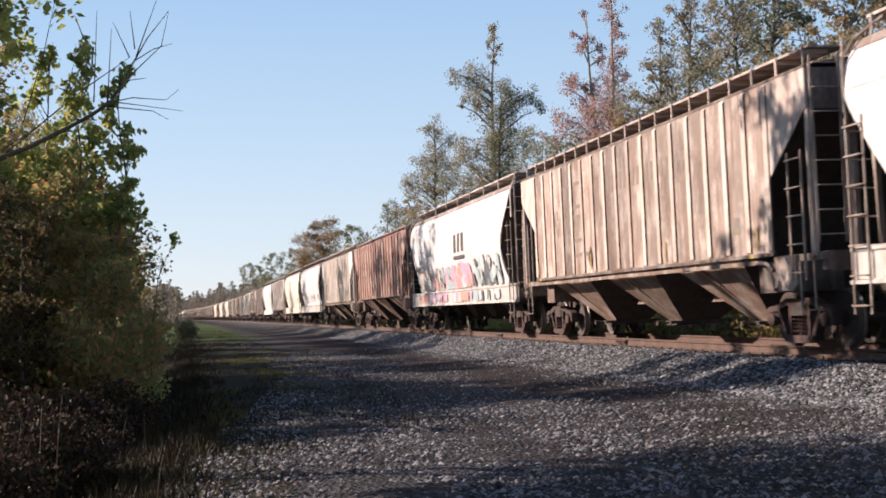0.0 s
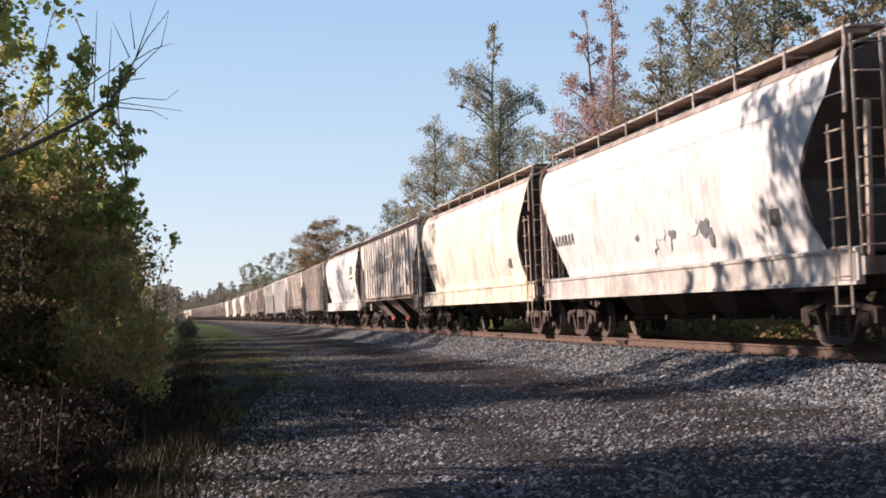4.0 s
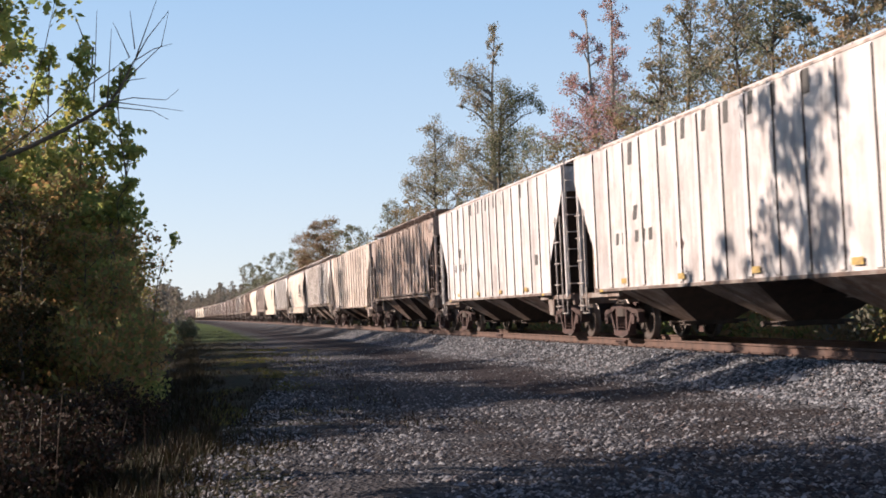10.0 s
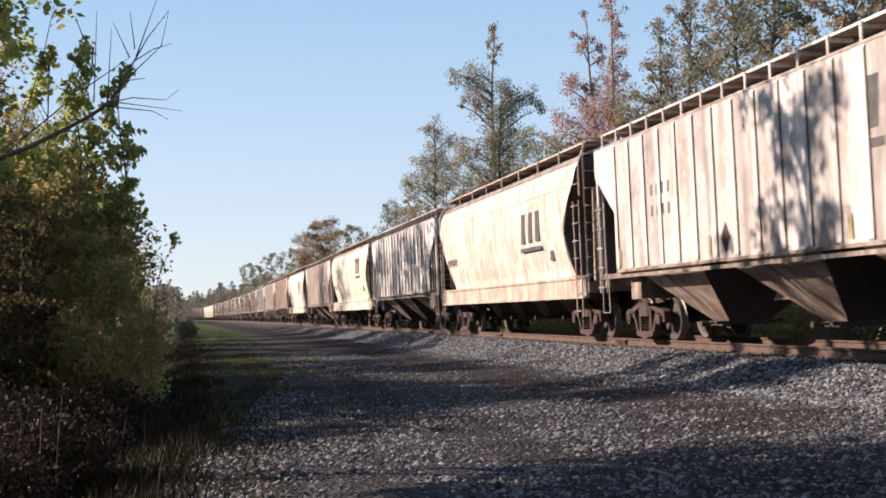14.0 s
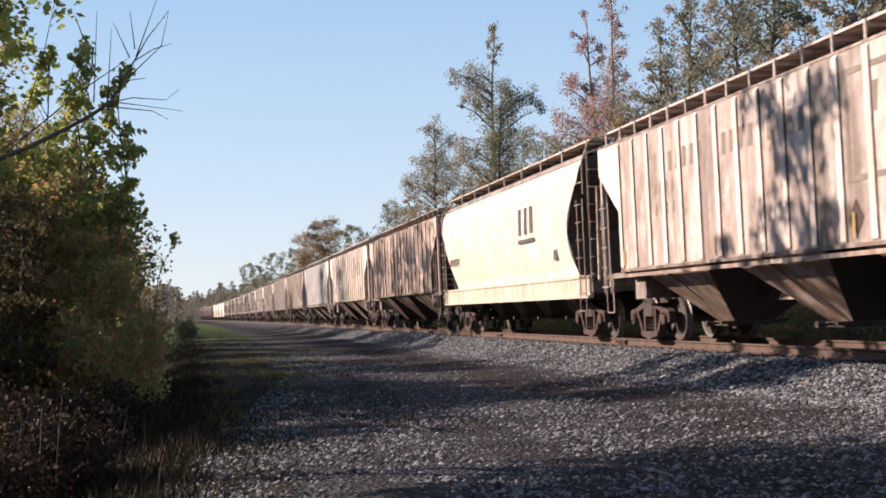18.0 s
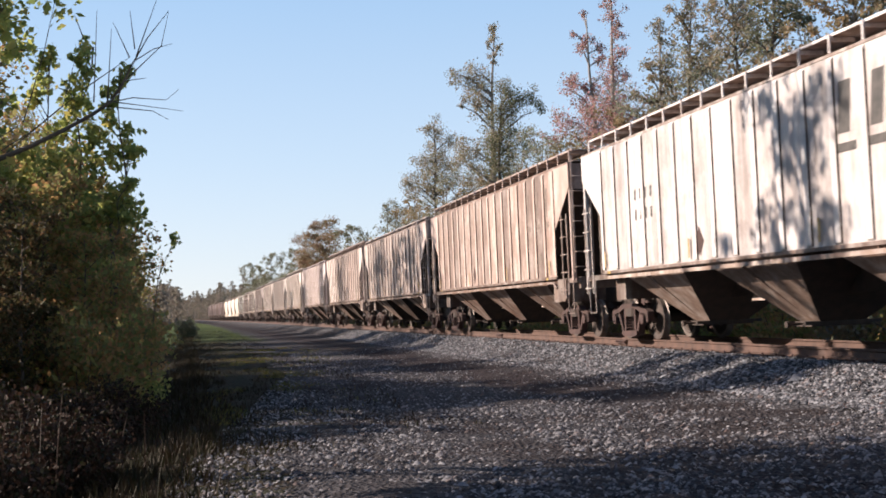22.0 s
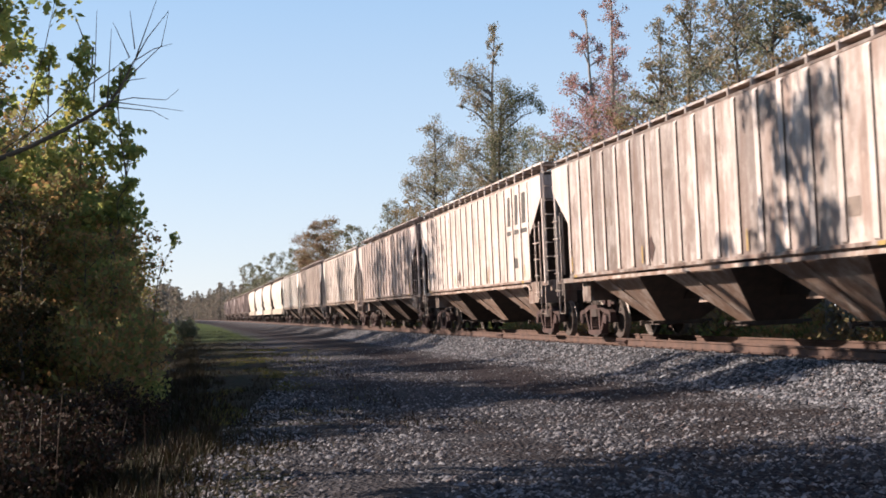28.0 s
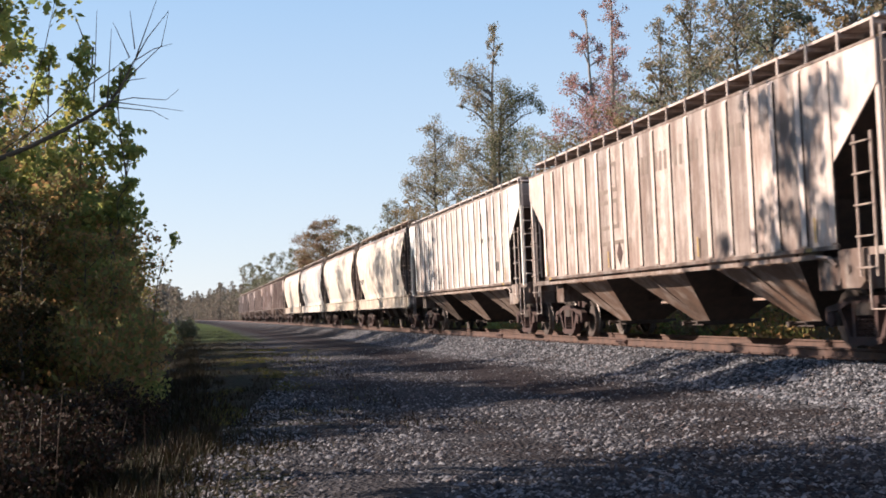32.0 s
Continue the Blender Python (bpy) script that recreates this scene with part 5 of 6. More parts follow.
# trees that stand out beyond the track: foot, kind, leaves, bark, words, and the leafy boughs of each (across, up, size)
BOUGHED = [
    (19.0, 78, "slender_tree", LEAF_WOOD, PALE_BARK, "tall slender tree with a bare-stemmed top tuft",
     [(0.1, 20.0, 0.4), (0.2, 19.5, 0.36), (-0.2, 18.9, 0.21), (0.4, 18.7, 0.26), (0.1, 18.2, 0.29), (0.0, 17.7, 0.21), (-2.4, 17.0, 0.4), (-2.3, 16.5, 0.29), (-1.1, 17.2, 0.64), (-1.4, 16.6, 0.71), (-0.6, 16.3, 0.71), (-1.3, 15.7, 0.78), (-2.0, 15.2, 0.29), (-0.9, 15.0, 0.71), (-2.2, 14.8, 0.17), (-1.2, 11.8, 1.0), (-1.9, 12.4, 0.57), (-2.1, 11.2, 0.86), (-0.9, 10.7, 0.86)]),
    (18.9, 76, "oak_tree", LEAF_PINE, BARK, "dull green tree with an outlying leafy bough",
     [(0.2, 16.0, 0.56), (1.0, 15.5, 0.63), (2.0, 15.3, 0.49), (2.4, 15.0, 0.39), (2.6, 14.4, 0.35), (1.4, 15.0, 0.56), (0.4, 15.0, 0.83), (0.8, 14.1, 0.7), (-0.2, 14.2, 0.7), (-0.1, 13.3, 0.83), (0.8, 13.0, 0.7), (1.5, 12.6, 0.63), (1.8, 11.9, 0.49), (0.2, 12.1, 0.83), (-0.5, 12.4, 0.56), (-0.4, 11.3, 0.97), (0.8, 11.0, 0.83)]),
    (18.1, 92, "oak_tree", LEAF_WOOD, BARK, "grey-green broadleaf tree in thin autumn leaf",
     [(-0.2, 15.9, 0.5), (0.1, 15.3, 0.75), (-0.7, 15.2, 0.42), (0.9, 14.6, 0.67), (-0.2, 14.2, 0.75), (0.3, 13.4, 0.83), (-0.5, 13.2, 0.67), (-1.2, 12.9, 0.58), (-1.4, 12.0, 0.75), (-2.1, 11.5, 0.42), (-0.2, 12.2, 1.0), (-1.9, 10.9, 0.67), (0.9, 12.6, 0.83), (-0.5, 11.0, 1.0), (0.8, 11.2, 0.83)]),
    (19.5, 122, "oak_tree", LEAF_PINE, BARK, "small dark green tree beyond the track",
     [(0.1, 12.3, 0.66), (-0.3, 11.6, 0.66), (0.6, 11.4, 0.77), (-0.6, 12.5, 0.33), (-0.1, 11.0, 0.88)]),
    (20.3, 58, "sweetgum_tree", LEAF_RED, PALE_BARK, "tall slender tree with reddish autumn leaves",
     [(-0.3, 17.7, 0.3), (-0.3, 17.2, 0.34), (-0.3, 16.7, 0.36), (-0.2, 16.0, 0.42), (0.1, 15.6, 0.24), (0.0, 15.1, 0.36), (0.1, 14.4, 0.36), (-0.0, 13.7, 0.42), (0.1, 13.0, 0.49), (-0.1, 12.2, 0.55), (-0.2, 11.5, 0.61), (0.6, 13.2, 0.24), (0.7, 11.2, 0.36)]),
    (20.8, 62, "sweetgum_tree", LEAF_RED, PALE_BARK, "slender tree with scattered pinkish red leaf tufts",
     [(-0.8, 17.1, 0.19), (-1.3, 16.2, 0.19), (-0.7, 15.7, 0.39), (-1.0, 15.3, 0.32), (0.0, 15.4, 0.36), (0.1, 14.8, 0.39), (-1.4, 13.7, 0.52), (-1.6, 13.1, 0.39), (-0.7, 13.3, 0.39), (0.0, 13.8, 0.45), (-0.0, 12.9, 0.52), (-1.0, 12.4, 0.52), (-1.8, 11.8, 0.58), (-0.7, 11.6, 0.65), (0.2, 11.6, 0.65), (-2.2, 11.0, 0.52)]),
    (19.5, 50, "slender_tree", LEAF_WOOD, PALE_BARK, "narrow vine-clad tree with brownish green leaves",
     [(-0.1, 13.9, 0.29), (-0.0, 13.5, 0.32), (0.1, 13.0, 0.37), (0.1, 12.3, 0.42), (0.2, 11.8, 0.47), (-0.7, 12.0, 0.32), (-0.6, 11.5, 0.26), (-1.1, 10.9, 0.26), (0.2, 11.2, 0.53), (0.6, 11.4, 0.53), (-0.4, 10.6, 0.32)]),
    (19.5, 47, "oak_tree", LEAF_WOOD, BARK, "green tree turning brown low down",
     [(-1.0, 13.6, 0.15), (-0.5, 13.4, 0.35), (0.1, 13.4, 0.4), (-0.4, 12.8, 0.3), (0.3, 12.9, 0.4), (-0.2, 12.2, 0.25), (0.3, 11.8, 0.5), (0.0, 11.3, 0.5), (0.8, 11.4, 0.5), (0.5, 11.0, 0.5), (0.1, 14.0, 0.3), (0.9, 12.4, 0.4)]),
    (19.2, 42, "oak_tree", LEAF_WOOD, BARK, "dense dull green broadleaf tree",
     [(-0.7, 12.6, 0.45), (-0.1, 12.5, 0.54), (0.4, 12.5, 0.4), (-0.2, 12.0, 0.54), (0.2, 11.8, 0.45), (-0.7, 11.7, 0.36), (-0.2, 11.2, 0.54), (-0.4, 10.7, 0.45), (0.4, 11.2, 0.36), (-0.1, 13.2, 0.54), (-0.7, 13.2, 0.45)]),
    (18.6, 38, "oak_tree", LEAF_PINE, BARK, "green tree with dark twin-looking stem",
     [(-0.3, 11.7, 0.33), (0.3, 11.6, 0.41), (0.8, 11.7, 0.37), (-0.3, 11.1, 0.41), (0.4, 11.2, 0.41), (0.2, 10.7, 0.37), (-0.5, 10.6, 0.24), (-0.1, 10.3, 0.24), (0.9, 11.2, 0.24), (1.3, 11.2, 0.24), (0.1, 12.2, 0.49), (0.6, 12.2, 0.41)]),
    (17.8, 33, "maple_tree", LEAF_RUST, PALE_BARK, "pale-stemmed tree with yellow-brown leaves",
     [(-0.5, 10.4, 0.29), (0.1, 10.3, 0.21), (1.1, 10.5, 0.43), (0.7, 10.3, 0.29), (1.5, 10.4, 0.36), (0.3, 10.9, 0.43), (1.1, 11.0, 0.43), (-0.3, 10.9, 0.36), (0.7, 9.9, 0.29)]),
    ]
LOW = [(18, 31, 9.5, 3), (21, 28, 11, 0), (19, 188, 15.3, 4), (19.6, 183, 13.2, 4), (19, 150, 12.0, 9), (19, 168, 10, 6), (19, 205, 11.5, 9),
       (19, 232, 13.6, 9), (20, 255, 12, 9), (19, 297, 16.0, 9), (19, 345, 15, 9), (19, 400, 18, 9), (20, 133, 9.5, 6), (21, 66, 11.0, 3),
       (20.5, 72, 12.0, 0), (20.5, 83, 11.6, 3), (19.5, 88, 11.6, 0), (20, 98, 12.2, 3), (19, 106, 11.4, 3), (20, 113, 10.8, 0), (20.5, 68.5, 11.2, 0),
       (20.5, 55, 11.2, 3), (20, 51, 10.8, 0), (21, 46, 11.4, 0), (20, 43, 10.4, 3), (20.5, 39.5, 11.0, 0), (20, 36, 10.2, 3), (20, 33, 9.8, 0)]


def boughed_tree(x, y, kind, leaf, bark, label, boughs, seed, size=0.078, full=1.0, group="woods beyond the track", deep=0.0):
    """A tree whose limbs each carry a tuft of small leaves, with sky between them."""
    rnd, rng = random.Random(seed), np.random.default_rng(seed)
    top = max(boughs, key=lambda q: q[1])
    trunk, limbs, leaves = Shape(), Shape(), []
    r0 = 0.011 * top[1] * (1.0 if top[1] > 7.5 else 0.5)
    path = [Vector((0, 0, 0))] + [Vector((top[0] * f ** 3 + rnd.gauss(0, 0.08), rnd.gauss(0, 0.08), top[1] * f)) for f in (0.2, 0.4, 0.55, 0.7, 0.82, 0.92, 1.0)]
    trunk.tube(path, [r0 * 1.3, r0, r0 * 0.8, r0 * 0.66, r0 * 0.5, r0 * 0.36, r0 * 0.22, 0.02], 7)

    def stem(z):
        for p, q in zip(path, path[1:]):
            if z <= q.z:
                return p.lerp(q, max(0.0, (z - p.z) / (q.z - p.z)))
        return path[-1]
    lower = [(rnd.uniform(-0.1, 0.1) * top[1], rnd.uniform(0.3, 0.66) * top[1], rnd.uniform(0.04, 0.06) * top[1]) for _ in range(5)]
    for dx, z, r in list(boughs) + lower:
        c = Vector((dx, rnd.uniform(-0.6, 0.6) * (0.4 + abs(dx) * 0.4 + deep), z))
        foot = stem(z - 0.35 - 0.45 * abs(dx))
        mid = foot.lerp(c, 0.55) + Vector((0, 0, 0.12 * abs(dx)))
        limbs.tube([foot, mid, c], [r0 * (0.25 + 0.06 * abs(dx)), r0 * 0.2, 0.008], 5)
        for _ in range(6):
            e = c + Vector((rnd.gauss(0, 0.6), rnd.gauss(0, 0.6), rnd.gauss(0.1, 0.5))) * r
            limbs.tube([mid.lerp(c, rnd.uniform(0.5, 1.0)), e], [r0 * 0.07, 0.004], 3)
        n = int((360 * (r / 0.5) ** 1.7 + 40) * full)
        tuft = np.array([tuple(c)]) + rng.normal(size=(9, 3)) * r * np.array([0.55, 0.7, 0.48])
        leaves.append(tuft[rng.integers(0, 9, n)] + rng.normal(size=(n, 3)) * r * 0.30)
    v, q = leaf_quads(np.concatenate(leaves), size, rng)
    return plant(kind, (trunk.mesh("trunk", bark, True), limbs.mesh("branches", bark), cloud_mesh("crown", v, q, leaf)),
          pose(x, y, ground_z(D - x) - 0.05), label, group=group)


def build_woods():
    """Trees beyond the track."""
    kinds = [
        ("oak_tree", 14, tree_meshes("a", 14, 3.0, 11, LEAF_GREY, 0.105, 6000, BARK, 0.25, 34, clump=0.16), "grey-green broadleaf tree in thin autumn leaf"),
        ("sweetgum_tree", 16, tree_meshes("b", 16.0, 1.35, 12, LEAF_RED, 0.095, 5000, PALE_BARK, 0.3, 34, thin=0.7, clump=0.22), "tall slender tree with reddish autumn leaves"),
        ("slender_tree", 16, tree_meshes("c", 16, 1.6, 13, LEAF_GREY, 0.095, 5000, PALE_BARK, 0.3, 34, thin=0.7, clump=0.22), "tall slender grey-green tree with gaps"),
        ("maple_tree", 12, tree_meshes("d", 12.0, 2.5, 14, LEAF_RUST, 0.105, 5600, BARK, 0.18, 30, clump=0.18), "broadleaf tree turning yellow and brown"),
        ("autumn_tree", 11, tree_meshes("e", 11.0, 2.05, 15, LEAF_BRICK, 0.105, 15000, BARK, 0.12, 34, clump=0.34), "tree with rusty brown autumn leaves"),
        ("pine_tree", 15, tree_meshes("f", 15.0, 2.3, 16, LEAF_GREY, 0.105, 5000, BARK, 0.35, 28, thin=0.9, clump=0.17), "tall dark green tree"),
        ("bare_tree", 12, tree_meshes("g", 12.0, 2.2, 17, LEAF_GREY, 0.11, 500, PALE_BARK, 0.3, 24, thin=0.8, forks=7), "nearly bare grey-barked tree"),
        ("young_tree", 9, tree_meshes("h", 9.0, 2.6, 18, LEAF_GREY, 0.14, 2400, BARK, 0.1, 18, clump=0.34), "grey-green leafy young tree"),
        ("young_tree", 9, tree_meshes("i", 9.0, 2.6, 19, LEAF_RUST, 0.14, 2400, BARK, 0.1, 18, clump=0.34), "young tree with brownish leaves"),
        ("oak_tree", 14, tree_meshes("j", 14.0, 2.3, 20, LEAF_PINE, 0.14, 8000, BARK, 0.15, 32, clump=0.30), "dense dull green broadleaf tree"),
    ]
    rnd = random.Random(5)
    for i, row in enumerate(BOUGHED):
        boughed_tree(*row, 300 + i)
    spots = list(LOW)
    for y in range(16, 210, 6):
        for row in (0, 1):
            x = 17.5 + 5.5 * row + rnd.uniform(-1, 2.5)
            spots.append((x, y + rnd.uniform(-2, 2), rnd.uniform(6.2, 8.0) if y < 75 else rnd.uniform(6.5, 9.0), rnd.choice((7, 7, 8))))
    for y in range(140, 420, 7):
        spots.append((19 + rnd.uniform(-1, 9), y + rnd.uniform(-2, 2), rnd.uniform(7.5, 10.5), rnd.choice((7, 7, 7, 8))))
    for x, y, h, k in spots:
        name, tall, meshes, label = kinds[k]
        size = (h + 0.3) / tall
        plant(name, meshes, pose(x, y, ground_z(D - x) - 0.08, 0, 0, rnd.uniform(0, 360)) @ Matrix.Diagonal((size, size, size, 1)), label, group="woods beyond the track")
    low = [shrub_meshes(31, 1.5, 1.9, LEAF_MIXED, 0.11, 1500), shrub_meshes(32, 1.3, 1.5, LEAF_GREEN, 0.10, 1500), shrub_meshes(33, 1.6, 2.4, LEAF_RUST, 0.11, 1500)]
    for s in range(12, 150, 3):
        k = rnd.randrange(3)
        lat = -rnd.uniform(5.2, 7.0)
        p = beside(s + rnd.uniform(-1, 1), lat, ground_z(lat) - 0.04)
        shrub(low[k], pose(*p, 0, 0, rnd.uniform(0, 360)), ("yellow-green roadside shrub", "leafy green shrub", "rusty brown shrub")[k] + " beyond the track", "shrubs beyond the track")
    for s in range(10, 64, 2):
        k = rnd.randrange(3)
        lat = -rnd.uniform(7.6, 9.4)
        p = beside(s + rnd.uniform(-0.6, 0.6), lat, ground_z(lat) - 0.04)
        shrub(low[k], pose(*p, 0, 0, rnd.uniform(0, 360)) @ Matrix.Diagonal((1.6, 1.6, 1.5, 1)), ("tall yellow-green thicket shrub", "tall leafy green thicket shrub", "tall rusty brown thicket shrub")[k] + " beyond the track", "shrubs beyond the track")


def far_woods():
    """The distant tree line where the track bends away: too far to tell its trees apart."""
    rng, rnd = np.random.default_rng(8), random.Random(8)
    pts, trunks = [], Shape()
    for s in range(330, 1000, 8):
        for lat in (-9, -14, -20, -28, 13, 18, 24, 32, 44, 60, 80, 105):
            if rnd.random() < 0.85 and (s > 420 or lat > 0):
                p = beside(s + rnd.uniform(-4, 4), lat + rnd.uniform(-3, 3), -0.4)
                h = rnd.uniform(10, 17) * (0.75 if s < 480 and lat > 0 else 1.0)
                trunks.tube([p, p + Vector((0, 0, h * 0.85))], [0.18, 0.04], 4)
                c = rng.normal(size=(230, 3)) * np.array([1.5, 1.5, 1.0])
                up = rng.random(230) ** 0.75
                c[:, :2] *= (1.25 - up)[:, None]
                c[:, 2] = h * up
                pts.append(c + np.array(tuple(p)))
    pts = np.concatenate(pts)
    v, q = leaf_quads(pts, 0.55, rng)
    ob = new("distant_woods", cloud_mesh("distant_woods", v, q, FAR_LEAF))
    tagged(ob, "distant hazy grey-brown tree line", "woods", kind="stuff")
    tagged(part("trunks", trunks, BARK, ob), kind="stuff")


build_woods()
far_woods()


def bare_limb(tree):
    """A half-bare limb that reaches out over the verge, with long thin twigs; in hundredths of the limb's own height."""
    k = 20.9 / 2245.0
    sh = Shape()
    rnd = random.Random(77)
    main = [(-60, 310), (0, 290), (55, 268), (110, 240), (165, 212), (195, 190), (215, 160), (235, 120), (262, 75), (298, 27)]
    twigs = [[(240, 110), (277, 3)], [(235, 120), (270, 95), (305, 87)], [(222, 150), (285, 90), (297, 30)], [(200, 190), (235, 183), (295, 188), (316, 168)],
             [(200, 190), (250, 197), (325, 208)], [(205, 200), (270, 207), (298, 222)], [(150, 165), (200, 130), (228, 112)], [(0, 275), (55, 240), (110, 195), (132, 110)],
             [(228, 110), (200, 48)], [(190, 190), (197, 60)]]
    more = [[(165, 190), (170, 25)], [(148, 78), (130, 32)], [(40, 225), (75, 105), (98, 0)], [(237, 95), (230, 28)], [(-20, 262), (40, 225)], [(220, 152), (258, 147)], [(10, 280), (90, 215), (150, 165)]]

    def at(p):
        return (p[0] * k, rnd.uniform(-0.04, 0.04), -(p[1] - 290) * k)
    sh.tube([at(p) for p in main], [0.05, 0.046, 0.042, 0.036, 0.032, 0.027, 0.020, 0.014, 0.009, 0.004], 7)
    part("bare_limb", sh, BARK, tree, "dark half-bare limb", at=Matrix.Translation((0.36, -0.48, 4.53)) @ pose(0, 0, 0, 0, 0, -11.4))
    tw = Shape()
    for t in twigs + more:
        tw.tube([at(p) for p in t], [0.013 - 0.009 * i / (len(t) - 1) for i in range(len(t))], 4)
    part("twig_spray", tw, BARK, tree, "long thin leafless twigs", at=Matrix.Translation((0.36, -0.48, 4.53)) @ pose(0, 0, 0, 0, 0, -11.4))


# saplings on the verge: foot, words, and the leafy tufts of each (across, up, size)
SAPLINGS = [
    (-2.5, 23.0, "slender sapling with a few hanging leaf tufts",
     [(0.13, 6.47, 0.14), (-0.01, 6.37, 0.12), (-0.06, 6.17, 0.15), (0.04, 5.92, 0.15), (-0.15, 5.77, 0.14), (-0.15, 5.62, 0.1), (-0.24, 4.72, 0.24), (-0.14, 4.33, 0.29)]),
    (-1.88, 22.4, "upright green sapling with hanging leaves",
     [(0.13, 6.47, 0.13), (0.08, 6.22, 0.17), (0.13, 5.93, 0.19), (-0.1, 5.68, 0.21), (-0.15, 5.39, 0.24), (0.13, 5.54, 0.14), (0.04, 5.05, 0.27), (-0.24, 4.95, 0.24), (0.23, 4.76, 0.19), (-0.09, 4.56, 0.24), (-0.42, 4.46, 0.24)]),
    (-1.29, 22.0, "leaning sapling with drooping green leaf tufts",
     [(0.27, 5.88, 0.11), (0.18, 5.73, 0.13), (-0.01, 5.58, 0.13), (-0.05, 5.34, 0.11), (-0.05, 5.05, 0.17), (-0.14, 4.81, 0.15), (0.28, 4.91, 0.15), (0.32, 4.63, 0.17), (0.28, 4.43, 0.15), (0.42, 4.58, 0.09), (0.05, 4.43, 0.17), (-0.23, 4.23, 0.21)]),
    (-1.22, 21.6, "low green sapling at the edge of the brush",
     [(0.14, 3.96, 0.13), (0.28, 3.92, 0.11), (0.05, 3.73, 0.17), (0.23, 3.63, 0.13), (-0.09, 3.44, 0.2), (0.19, 3.35, 0.13)]),
]
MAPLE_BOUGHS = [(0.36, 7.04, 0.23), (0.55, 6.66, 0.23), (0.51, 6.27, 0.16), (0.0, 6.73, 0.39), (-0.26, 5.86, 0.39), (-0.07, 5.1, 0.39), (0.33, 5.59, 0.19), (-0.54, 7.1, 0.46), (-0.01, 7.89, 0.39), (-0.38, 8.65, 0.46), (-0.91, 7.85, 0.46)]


def build_hedge():
    """Trees and brush along the near verge, between the path and the low sun."""
    rnd = random.Random(21)
    brush = tree_meshes("o", 5.0, 1.15, 43, LEAF_MIXED, 0.078, 5600, BARK, 0.06, 26, clump=0.26, thin=0.6)
    far = tree_meshes("p", 6.4, 1.9, 44, LEAF_MIXED, 0.16, 3400, BARK, 0.08, 22, clump=0.36)
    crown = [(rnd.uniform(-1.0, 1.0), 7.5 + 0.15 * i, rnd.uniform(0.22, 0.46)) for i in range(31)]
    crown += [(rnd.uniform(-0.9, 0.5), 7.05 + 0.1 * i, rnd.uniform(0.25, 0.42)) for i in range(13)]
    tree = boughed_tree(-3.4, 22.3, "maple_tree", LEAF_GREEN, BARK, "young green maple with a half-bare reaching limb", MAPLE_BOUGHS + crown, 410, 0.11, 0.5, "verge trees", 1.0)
    for x, y, top in ((-4.8, 25.8, 10.5), (-4.9, 27.4, 10.1), (-4.8, 24.8, 10.0)):
        tufts = [(rnd.uniform(-0.25, 0.25), top - 0.3 * i, 0.13 + 0.03 * i) for i in range(9)]
        boughed_tree(x, y, "sapling", LEAF_MIXED, BARK, "narrow pointed sapling in the verge brush", tufts, int(y * 10), 0.10, 0.8, "verge trees")
    bare_limb(tree)
    for i, (x, y, label, tufts) in enumerate(SAPLINGS):
        boughed_tree(x, y, "sapling", LEAF_GREEN, BARK, label, tufts, 420 + i, 0.085, 0.85, "verge trees")
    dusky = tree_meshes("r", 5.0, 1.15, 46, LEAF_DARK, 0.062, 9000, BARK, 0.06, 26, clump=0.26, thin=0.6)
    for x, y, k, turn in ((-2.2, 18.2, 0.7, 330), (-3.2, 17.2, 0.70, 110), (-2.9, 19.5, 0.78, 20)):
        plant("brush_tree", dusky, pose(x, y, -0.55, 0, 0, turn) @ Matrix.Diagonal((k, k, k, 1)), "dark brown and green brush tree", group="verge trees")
    for x, y, k, turn in ((-2.3, 21.3, 0.80, 150), (-1.85, 23.5, 0.84, 80), (-1.6, 20.6, 0.64, 260), (-3.5, 21.5, 0.85, 300), (-1.7, 26.5, 0.75, 45), (-2.7, 25.5, 0.85, 190)):
        plant("brush_tree", brush, pose(x, y, -0.55, 0, 0, turn) @ Matrix.Diagonal((k, k, k, 1)), "thick brush tree with brown and green leaves", group="verge trees")
    high = tree_meshes("q", 8.6, 2.4, 45, LEAF_MIXED, 0.18, 4200, BARK, 0.42, 24, clump=0.34)
    spots = [(-4.8, 33.5, 0.95), (-4.8, 36.0, 1.0), (-5.2, 38.6, 0.95), (-5.3, 40.8, 0.9), (-5.6, 48.0, 1.25), (-5.8, 50.5, 1.15), (-5.8, 56.0, 1.3), (-6, 58.5, 1.2), (-6.2, 66, 1.3), (-6.2, 69, 1.2),
             (-6.5, 79, 1.35), (-6.6, 82, 1.3), (-7, 94, 1.4), (-7, 97, 1.3), (-7, 110, 1.4), (-7, 124, 1.4), (-7, 140, 1.4), (-6.5, 22.5, 0.92), (-6.4, 24.4, 0.88),
             (-6.6, 26.0, 0.92), (-6.6, 29.0, 0.88), (-5.2, 17.2, 0.62), (-6, 4, 1.1), (-6.5, 0, 1.1), (-7, 160, 1.4)]
    for x, y, k in spots:
        plant("maple_tree", far, pose(x, y, -0.6, 0, 0, rnd.uniform(0, 360)) @ Matrix.Diagonal((k, k, k, 1)), "leafy verge tree with green and brown leaves", group="verge trees")
    for x, y, k in ((-4.8, 9.0, 0.95), (-5.0, 11.4, 1.0), (-7.0, 10.5, 1.1), (-4.6, 6.4, 0.95), (-7.6, 7.6, 1.1)):
        plant("maple_tree", high, pose(x, y, -0.6, 0, 0, rnd.uniform(0, 360)) @ Matrix.Diagonal((k, k, k, 1)), "high-crowned verge tree with turning leaves", group="verge trees")
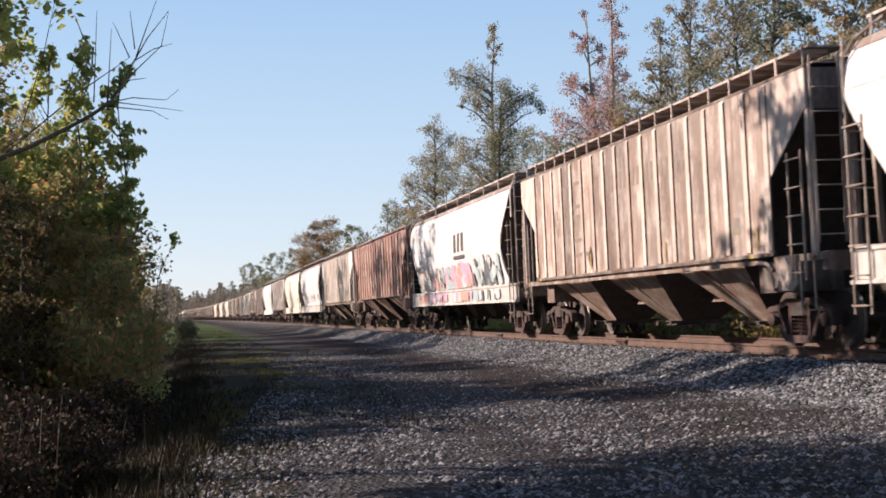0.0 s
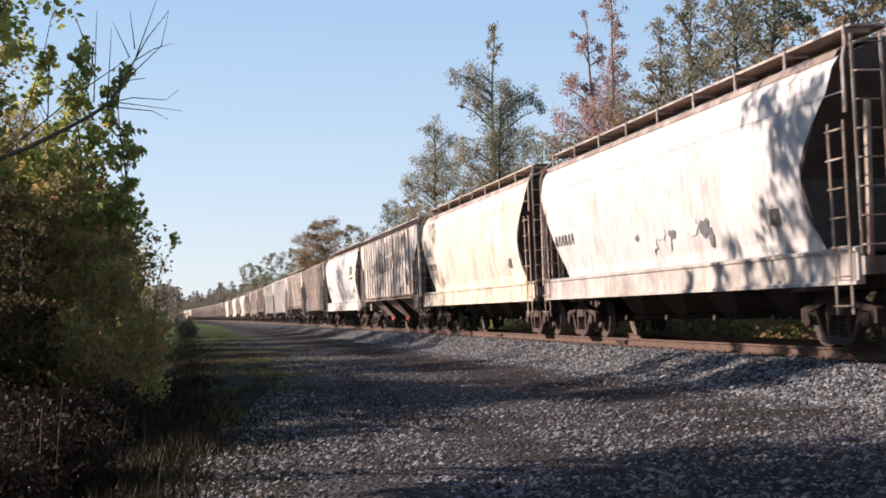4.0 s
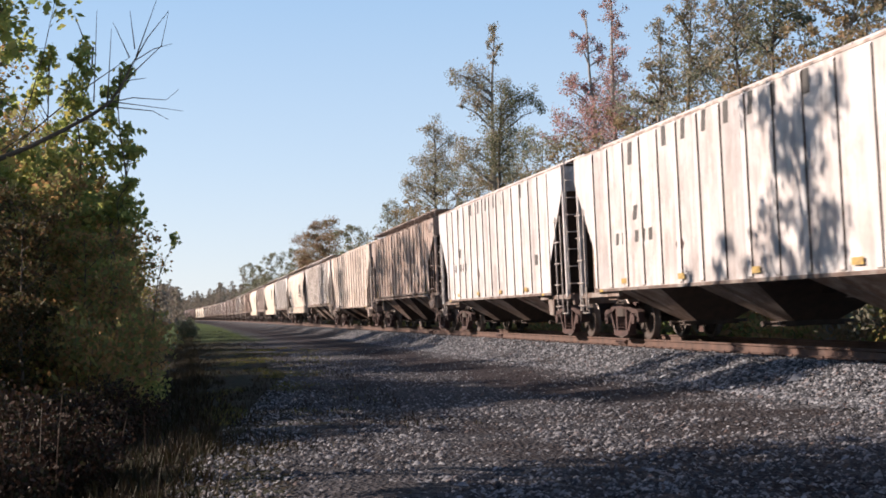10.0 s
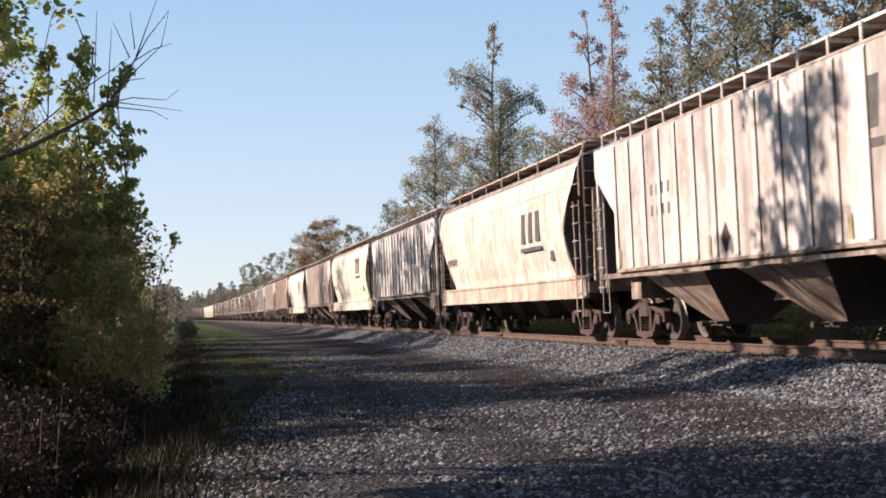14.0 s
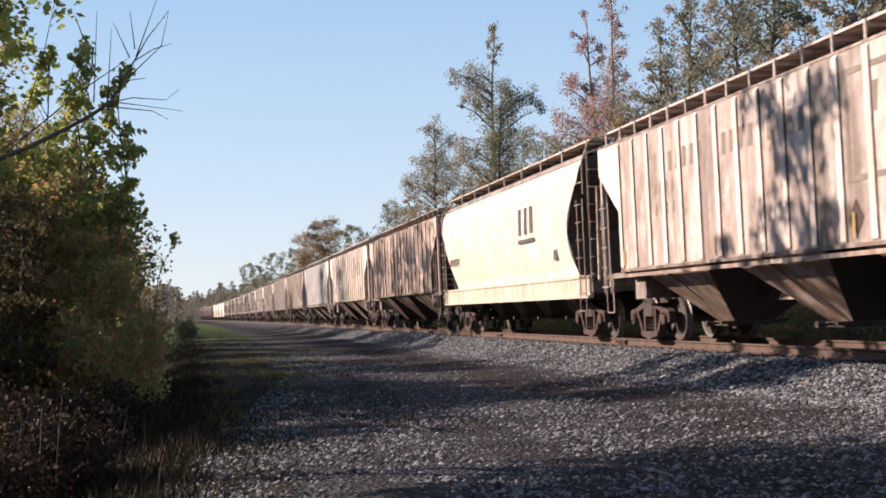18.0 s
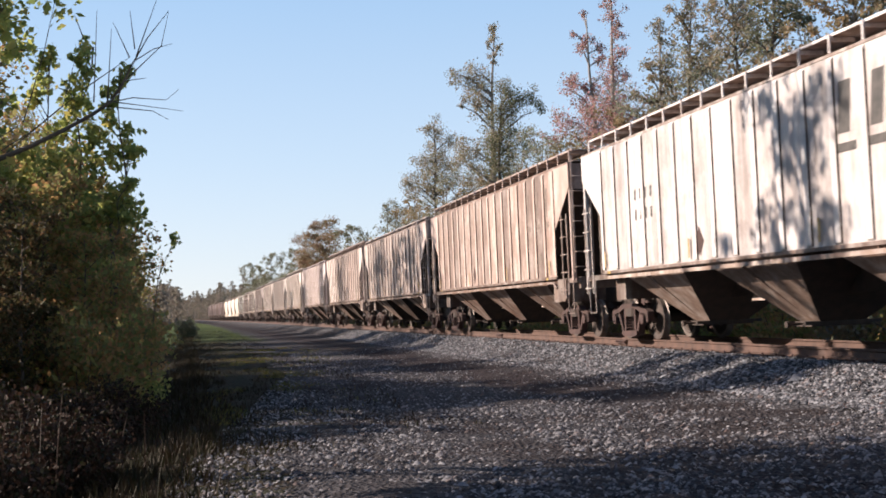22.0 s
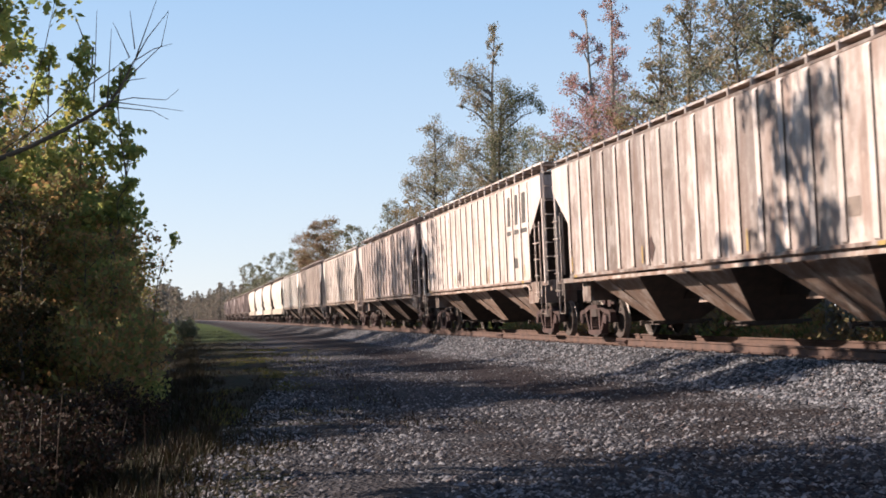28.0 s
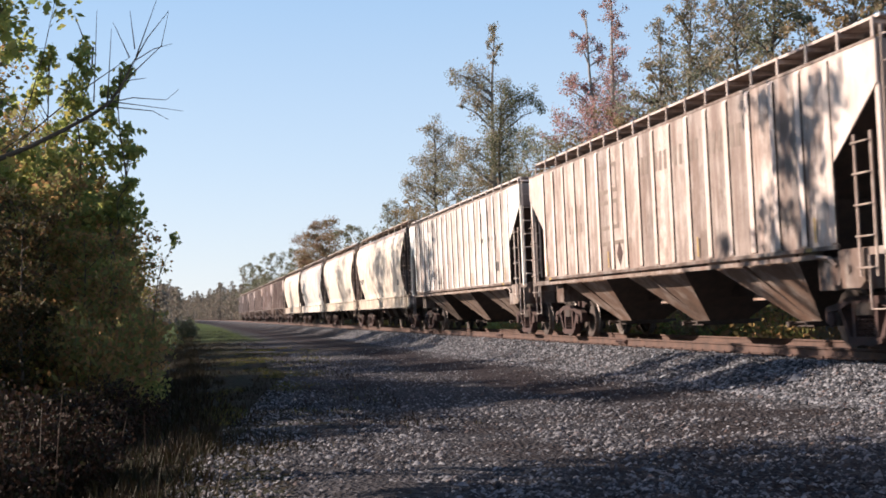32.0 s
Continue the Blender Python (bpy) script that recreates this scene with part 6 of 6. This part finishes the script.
    shade = tree_meshes("s", 15.0, 2.5, 47, LEAF_MIXED, 0.16, 2300, BARK, 0.60, 26, clump=0.24)
    for i, (y, k) in enumerate(((55.5, 0.98), (59.5, 1.03), (63.5, 0.97), (68.5, 1.04), (84, 1.0), (95, 1.05), (109, 1.03), (123, 1.0))):
        plant("oak_tree", shade, pose(-10.6 - 0.6 * (i % 2) - 0.03 * max(0, y - 60), y, -0.55, 0, 0, rnd.uniform(0, 360)) @ Matrix.Diagonal((k, k, k, 1)),
              "tall thin-crowned verge tree with turning leaves", group="verge trees")
    lofty = tree_meshes("t", 9.2, 2.2, 48, LEAF_MIXED, 0.18, 3600, BARK, 0.60, 22, clump=0.34)
    for x, y, k in ((-5.6, 13.6, 1.0), (-7.6, 14.0, 1.15)):
        plant("maple_tree", lofty, pose(x, y, -0.6, 0, 0, rnd.uniform(0, 360)) @ Matrix.Diagonal((k, k, k, 1)), "bare-stemmed verge tree with a high leafy crown", group="verge trees")
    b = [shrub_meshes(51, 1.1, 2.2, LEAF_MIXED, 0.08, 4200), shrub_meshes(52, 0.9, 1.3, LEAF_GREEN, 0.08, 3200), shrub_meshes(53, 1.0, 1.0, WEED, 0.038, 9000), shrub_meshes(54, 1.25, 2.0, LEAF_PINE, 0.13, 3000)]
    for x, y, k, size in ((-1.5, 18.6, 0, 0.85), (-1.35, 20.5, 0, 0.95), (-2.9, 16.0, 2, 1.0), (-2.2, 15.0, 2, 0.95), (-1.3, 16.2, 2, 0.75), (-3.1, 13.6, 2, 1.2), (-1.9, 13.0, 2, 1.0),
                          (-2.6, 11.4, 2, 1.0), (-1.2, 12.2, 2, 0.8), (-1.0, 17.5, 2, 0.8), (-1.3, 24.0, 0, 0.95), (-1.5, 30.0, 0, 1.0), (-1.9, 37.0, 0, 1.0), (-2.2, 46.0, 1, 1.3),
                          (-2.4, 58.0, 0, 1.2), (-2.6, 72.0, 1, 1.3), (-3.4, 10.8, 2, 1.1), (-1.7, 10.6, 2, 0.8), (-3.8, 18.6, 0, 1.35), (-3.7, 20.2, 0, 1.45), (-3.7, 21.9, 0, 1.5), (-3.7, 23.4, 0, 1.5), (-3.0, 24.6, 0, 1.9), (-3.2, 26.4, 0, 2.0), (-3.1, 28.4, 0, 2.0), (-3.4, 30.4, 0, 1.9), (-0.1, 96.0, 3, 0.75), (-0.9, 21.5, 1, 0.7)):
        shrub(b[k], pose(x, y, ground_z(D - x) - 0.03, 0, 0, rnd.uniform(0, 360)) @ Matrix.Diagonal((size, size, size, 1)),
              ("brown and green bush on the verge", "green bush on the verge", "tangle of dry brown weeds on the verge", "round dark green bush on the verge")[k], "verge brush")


build_hedge()


def leaf_sprig():
    """A lone tuft of leaves on a thin twig that stands out from the brush."""
    rng = np.random.default_rng(91)
    ob = thing("sapling", "thin sapling with a lone green leaf tuft", "tree", pose(-0.62, 22.3, -0.3), "verge trees")
    part("stem", Shape().tube([(0, 0, 0), (0.02, 0, 1.4), (0.12, 0, 2.35), (0.37, 0, 2.95)], [0.018, 0.013, 0.008, 0.004], 5), BARK, ob)
    v, q = leaf_quads(rng.normal(size=(34, 3)) * np.array([0.07, 0.07, 0.08]) + np.array([0.38, 0, 2.98]), 0.085, rng, 0.8)
    part("leaf_tuft", cloud_mesh("leaf_tuft", v, q, LEAF_GREEN), None, ob)
    v, q = leaf_quads(rng.normal(size=(60, 3)) * np.array([0.08, 0.08, 0.35]) + np.array([0.05, 0, 1.7]), 0.06, rng, 0.8)
    part("leaf_spray", cloud_mesh("leaf_spray", v, q, LEAF_MIXED), None, ob)


leaf_sprig()


def build_grass():
    rng = np.random.default_rng(61)
    pts, size = [], []
    for _ in range(26000):
        s = 8 + 130 * rng.random() ** 2.0
        lat = rng.normal(11.7 if s < 13 else 10.6, 0.6) if rng.random() < 0.75 or s < 15 else rng.uniform(7.2, 9.6)
        if noise.noise(Vector((lat * 0.8, s * 0.25, 1))) > -0.05 - 0.25 * (lat > 10):
            pts.append(beside(s, lat, ground_z(lat)))
            size.append(rng.uniform(0.04, 0.11) * (1 + 0.9 * (lat > 10.4)))
    p = np.array([tuple(q) for q in pts])
    n = len(p)
    h = np.array(size)
    a = rng.random(n) * 6.283
    side = np.stack([np.cos(a), np.sin(a), 0 * a], -1) * (0.008 + 0.02 * h)[:, None]
    tip = p + np.stack([rng.normal(0, 0.35, n) * h, rng.normal(0, 0.35, n) * h, h], -1)
    v = np.stack([p - side, p + side, tip], 1).reshape(-1, 3)
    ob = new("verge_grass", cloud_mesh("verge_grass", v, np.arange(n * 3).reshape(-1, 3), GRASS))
    tagged(ob, "short rough grass and weeds along the gravel edge", "grass", kind="stuff")


build_grass()


def build_turf():
    """Yellowing tufts of turf between the gravel and the verge."""
    rng = np.random.default_rng(63)
    pts = []
    for _ in range(15000):
        s = rng.uniform(16, 56)
        lat = np.interp(s, (16, 20, 26, 34, 45, 56), (10.2, 9.7, 9.1, 8.6, 7.9, 7.6)) + rng.normal(0, 0.4 + 0.012 * s)
        if noise.noise(Vector((lat * 1.1, s * 0.35, 7))) > 0.08:
            pts.append(tuple(beside(s, lat, ground_z(lat) - 0.005)))
    p = np.array(pts)
    n = len(p)
    h = rng.uniform(0.03, 0.085, n)
    a = rng.random(n) * 6.283
    side = np.stack([np.cos(a), np.sin(a), 0 * a], -1) * 0.008
    tip = p + np.stack([rng.normal(0, 0.5, n) * h, rng.normal(0, 0.5, n) * h, h], -1)
    ob = new("turf_tufts", cloud_mesh("turf_tufts", np.stack([p - side, p + side, tip], 1).reshape(-1, 3), np.arange(n * 3).reshape(-1, 3), TURF))
    tagged(ob, "yellow-green turf tufts at the edge of the gravel", "grass", kind="stuff")


build_turf()


def build_stalks():
    """Dry upright weed stalks over the verge."""
    rng = np.random.default_rng(71)
    sh = Shape()
    for _ in range(80):
        y = rng.uniform(9.5, 17.5)
        x = rng.uniform(-3.8, -0.75) if rng.random() < 0.92 else rng.uniform(-0.75, -0.2)
        z = ground_z(D - x)
        h = rng.uniform(0.35, 1.15) * (0.6 if x > -0.8 else 1)
        lean = rng.normal(0, 0.16, 2) * h
        sh.tube([(x, y, z - 0.03), (x + lean[0] * 0.4, y + lean[1] * 0.4, z + h * 0.55), (x + lean[0], y + lean[1], z + h)], [0.005, 0.004, 0.002], 3)
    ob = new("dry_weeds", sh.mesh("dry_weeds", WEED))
    tagged(ob, "dry brown weed stalks on the shaded verge", "weeds", kind="stuff")


build_stalks()


# ---- what moves ----
def motions():
    times = [float(t) for t in range(33)]
    for car, s in TRAIN:
        walk(car, [(t, car_pose(s - SPEED * t)) for t in times])
    turn = math.degrees(SPEED / 0.457 / FPS)
    for e in (-1, 1):
        first = WHEELS[e][0]
        walk(first, [(i / FPS, pose(0.89 * e, 0, 0.457, 0, (turn * i) % 360.0, 0)) for i in range(32 * FPS + 1)])
        for w in WHEELS[e][1:]:
            w.rotation_mode = "QUATERNION"
            w.animation_data_create()
            w.animation_data.action = first.animation_data.action
            w.animation_data.action_slot = first.animation_data.action_slot


motions()
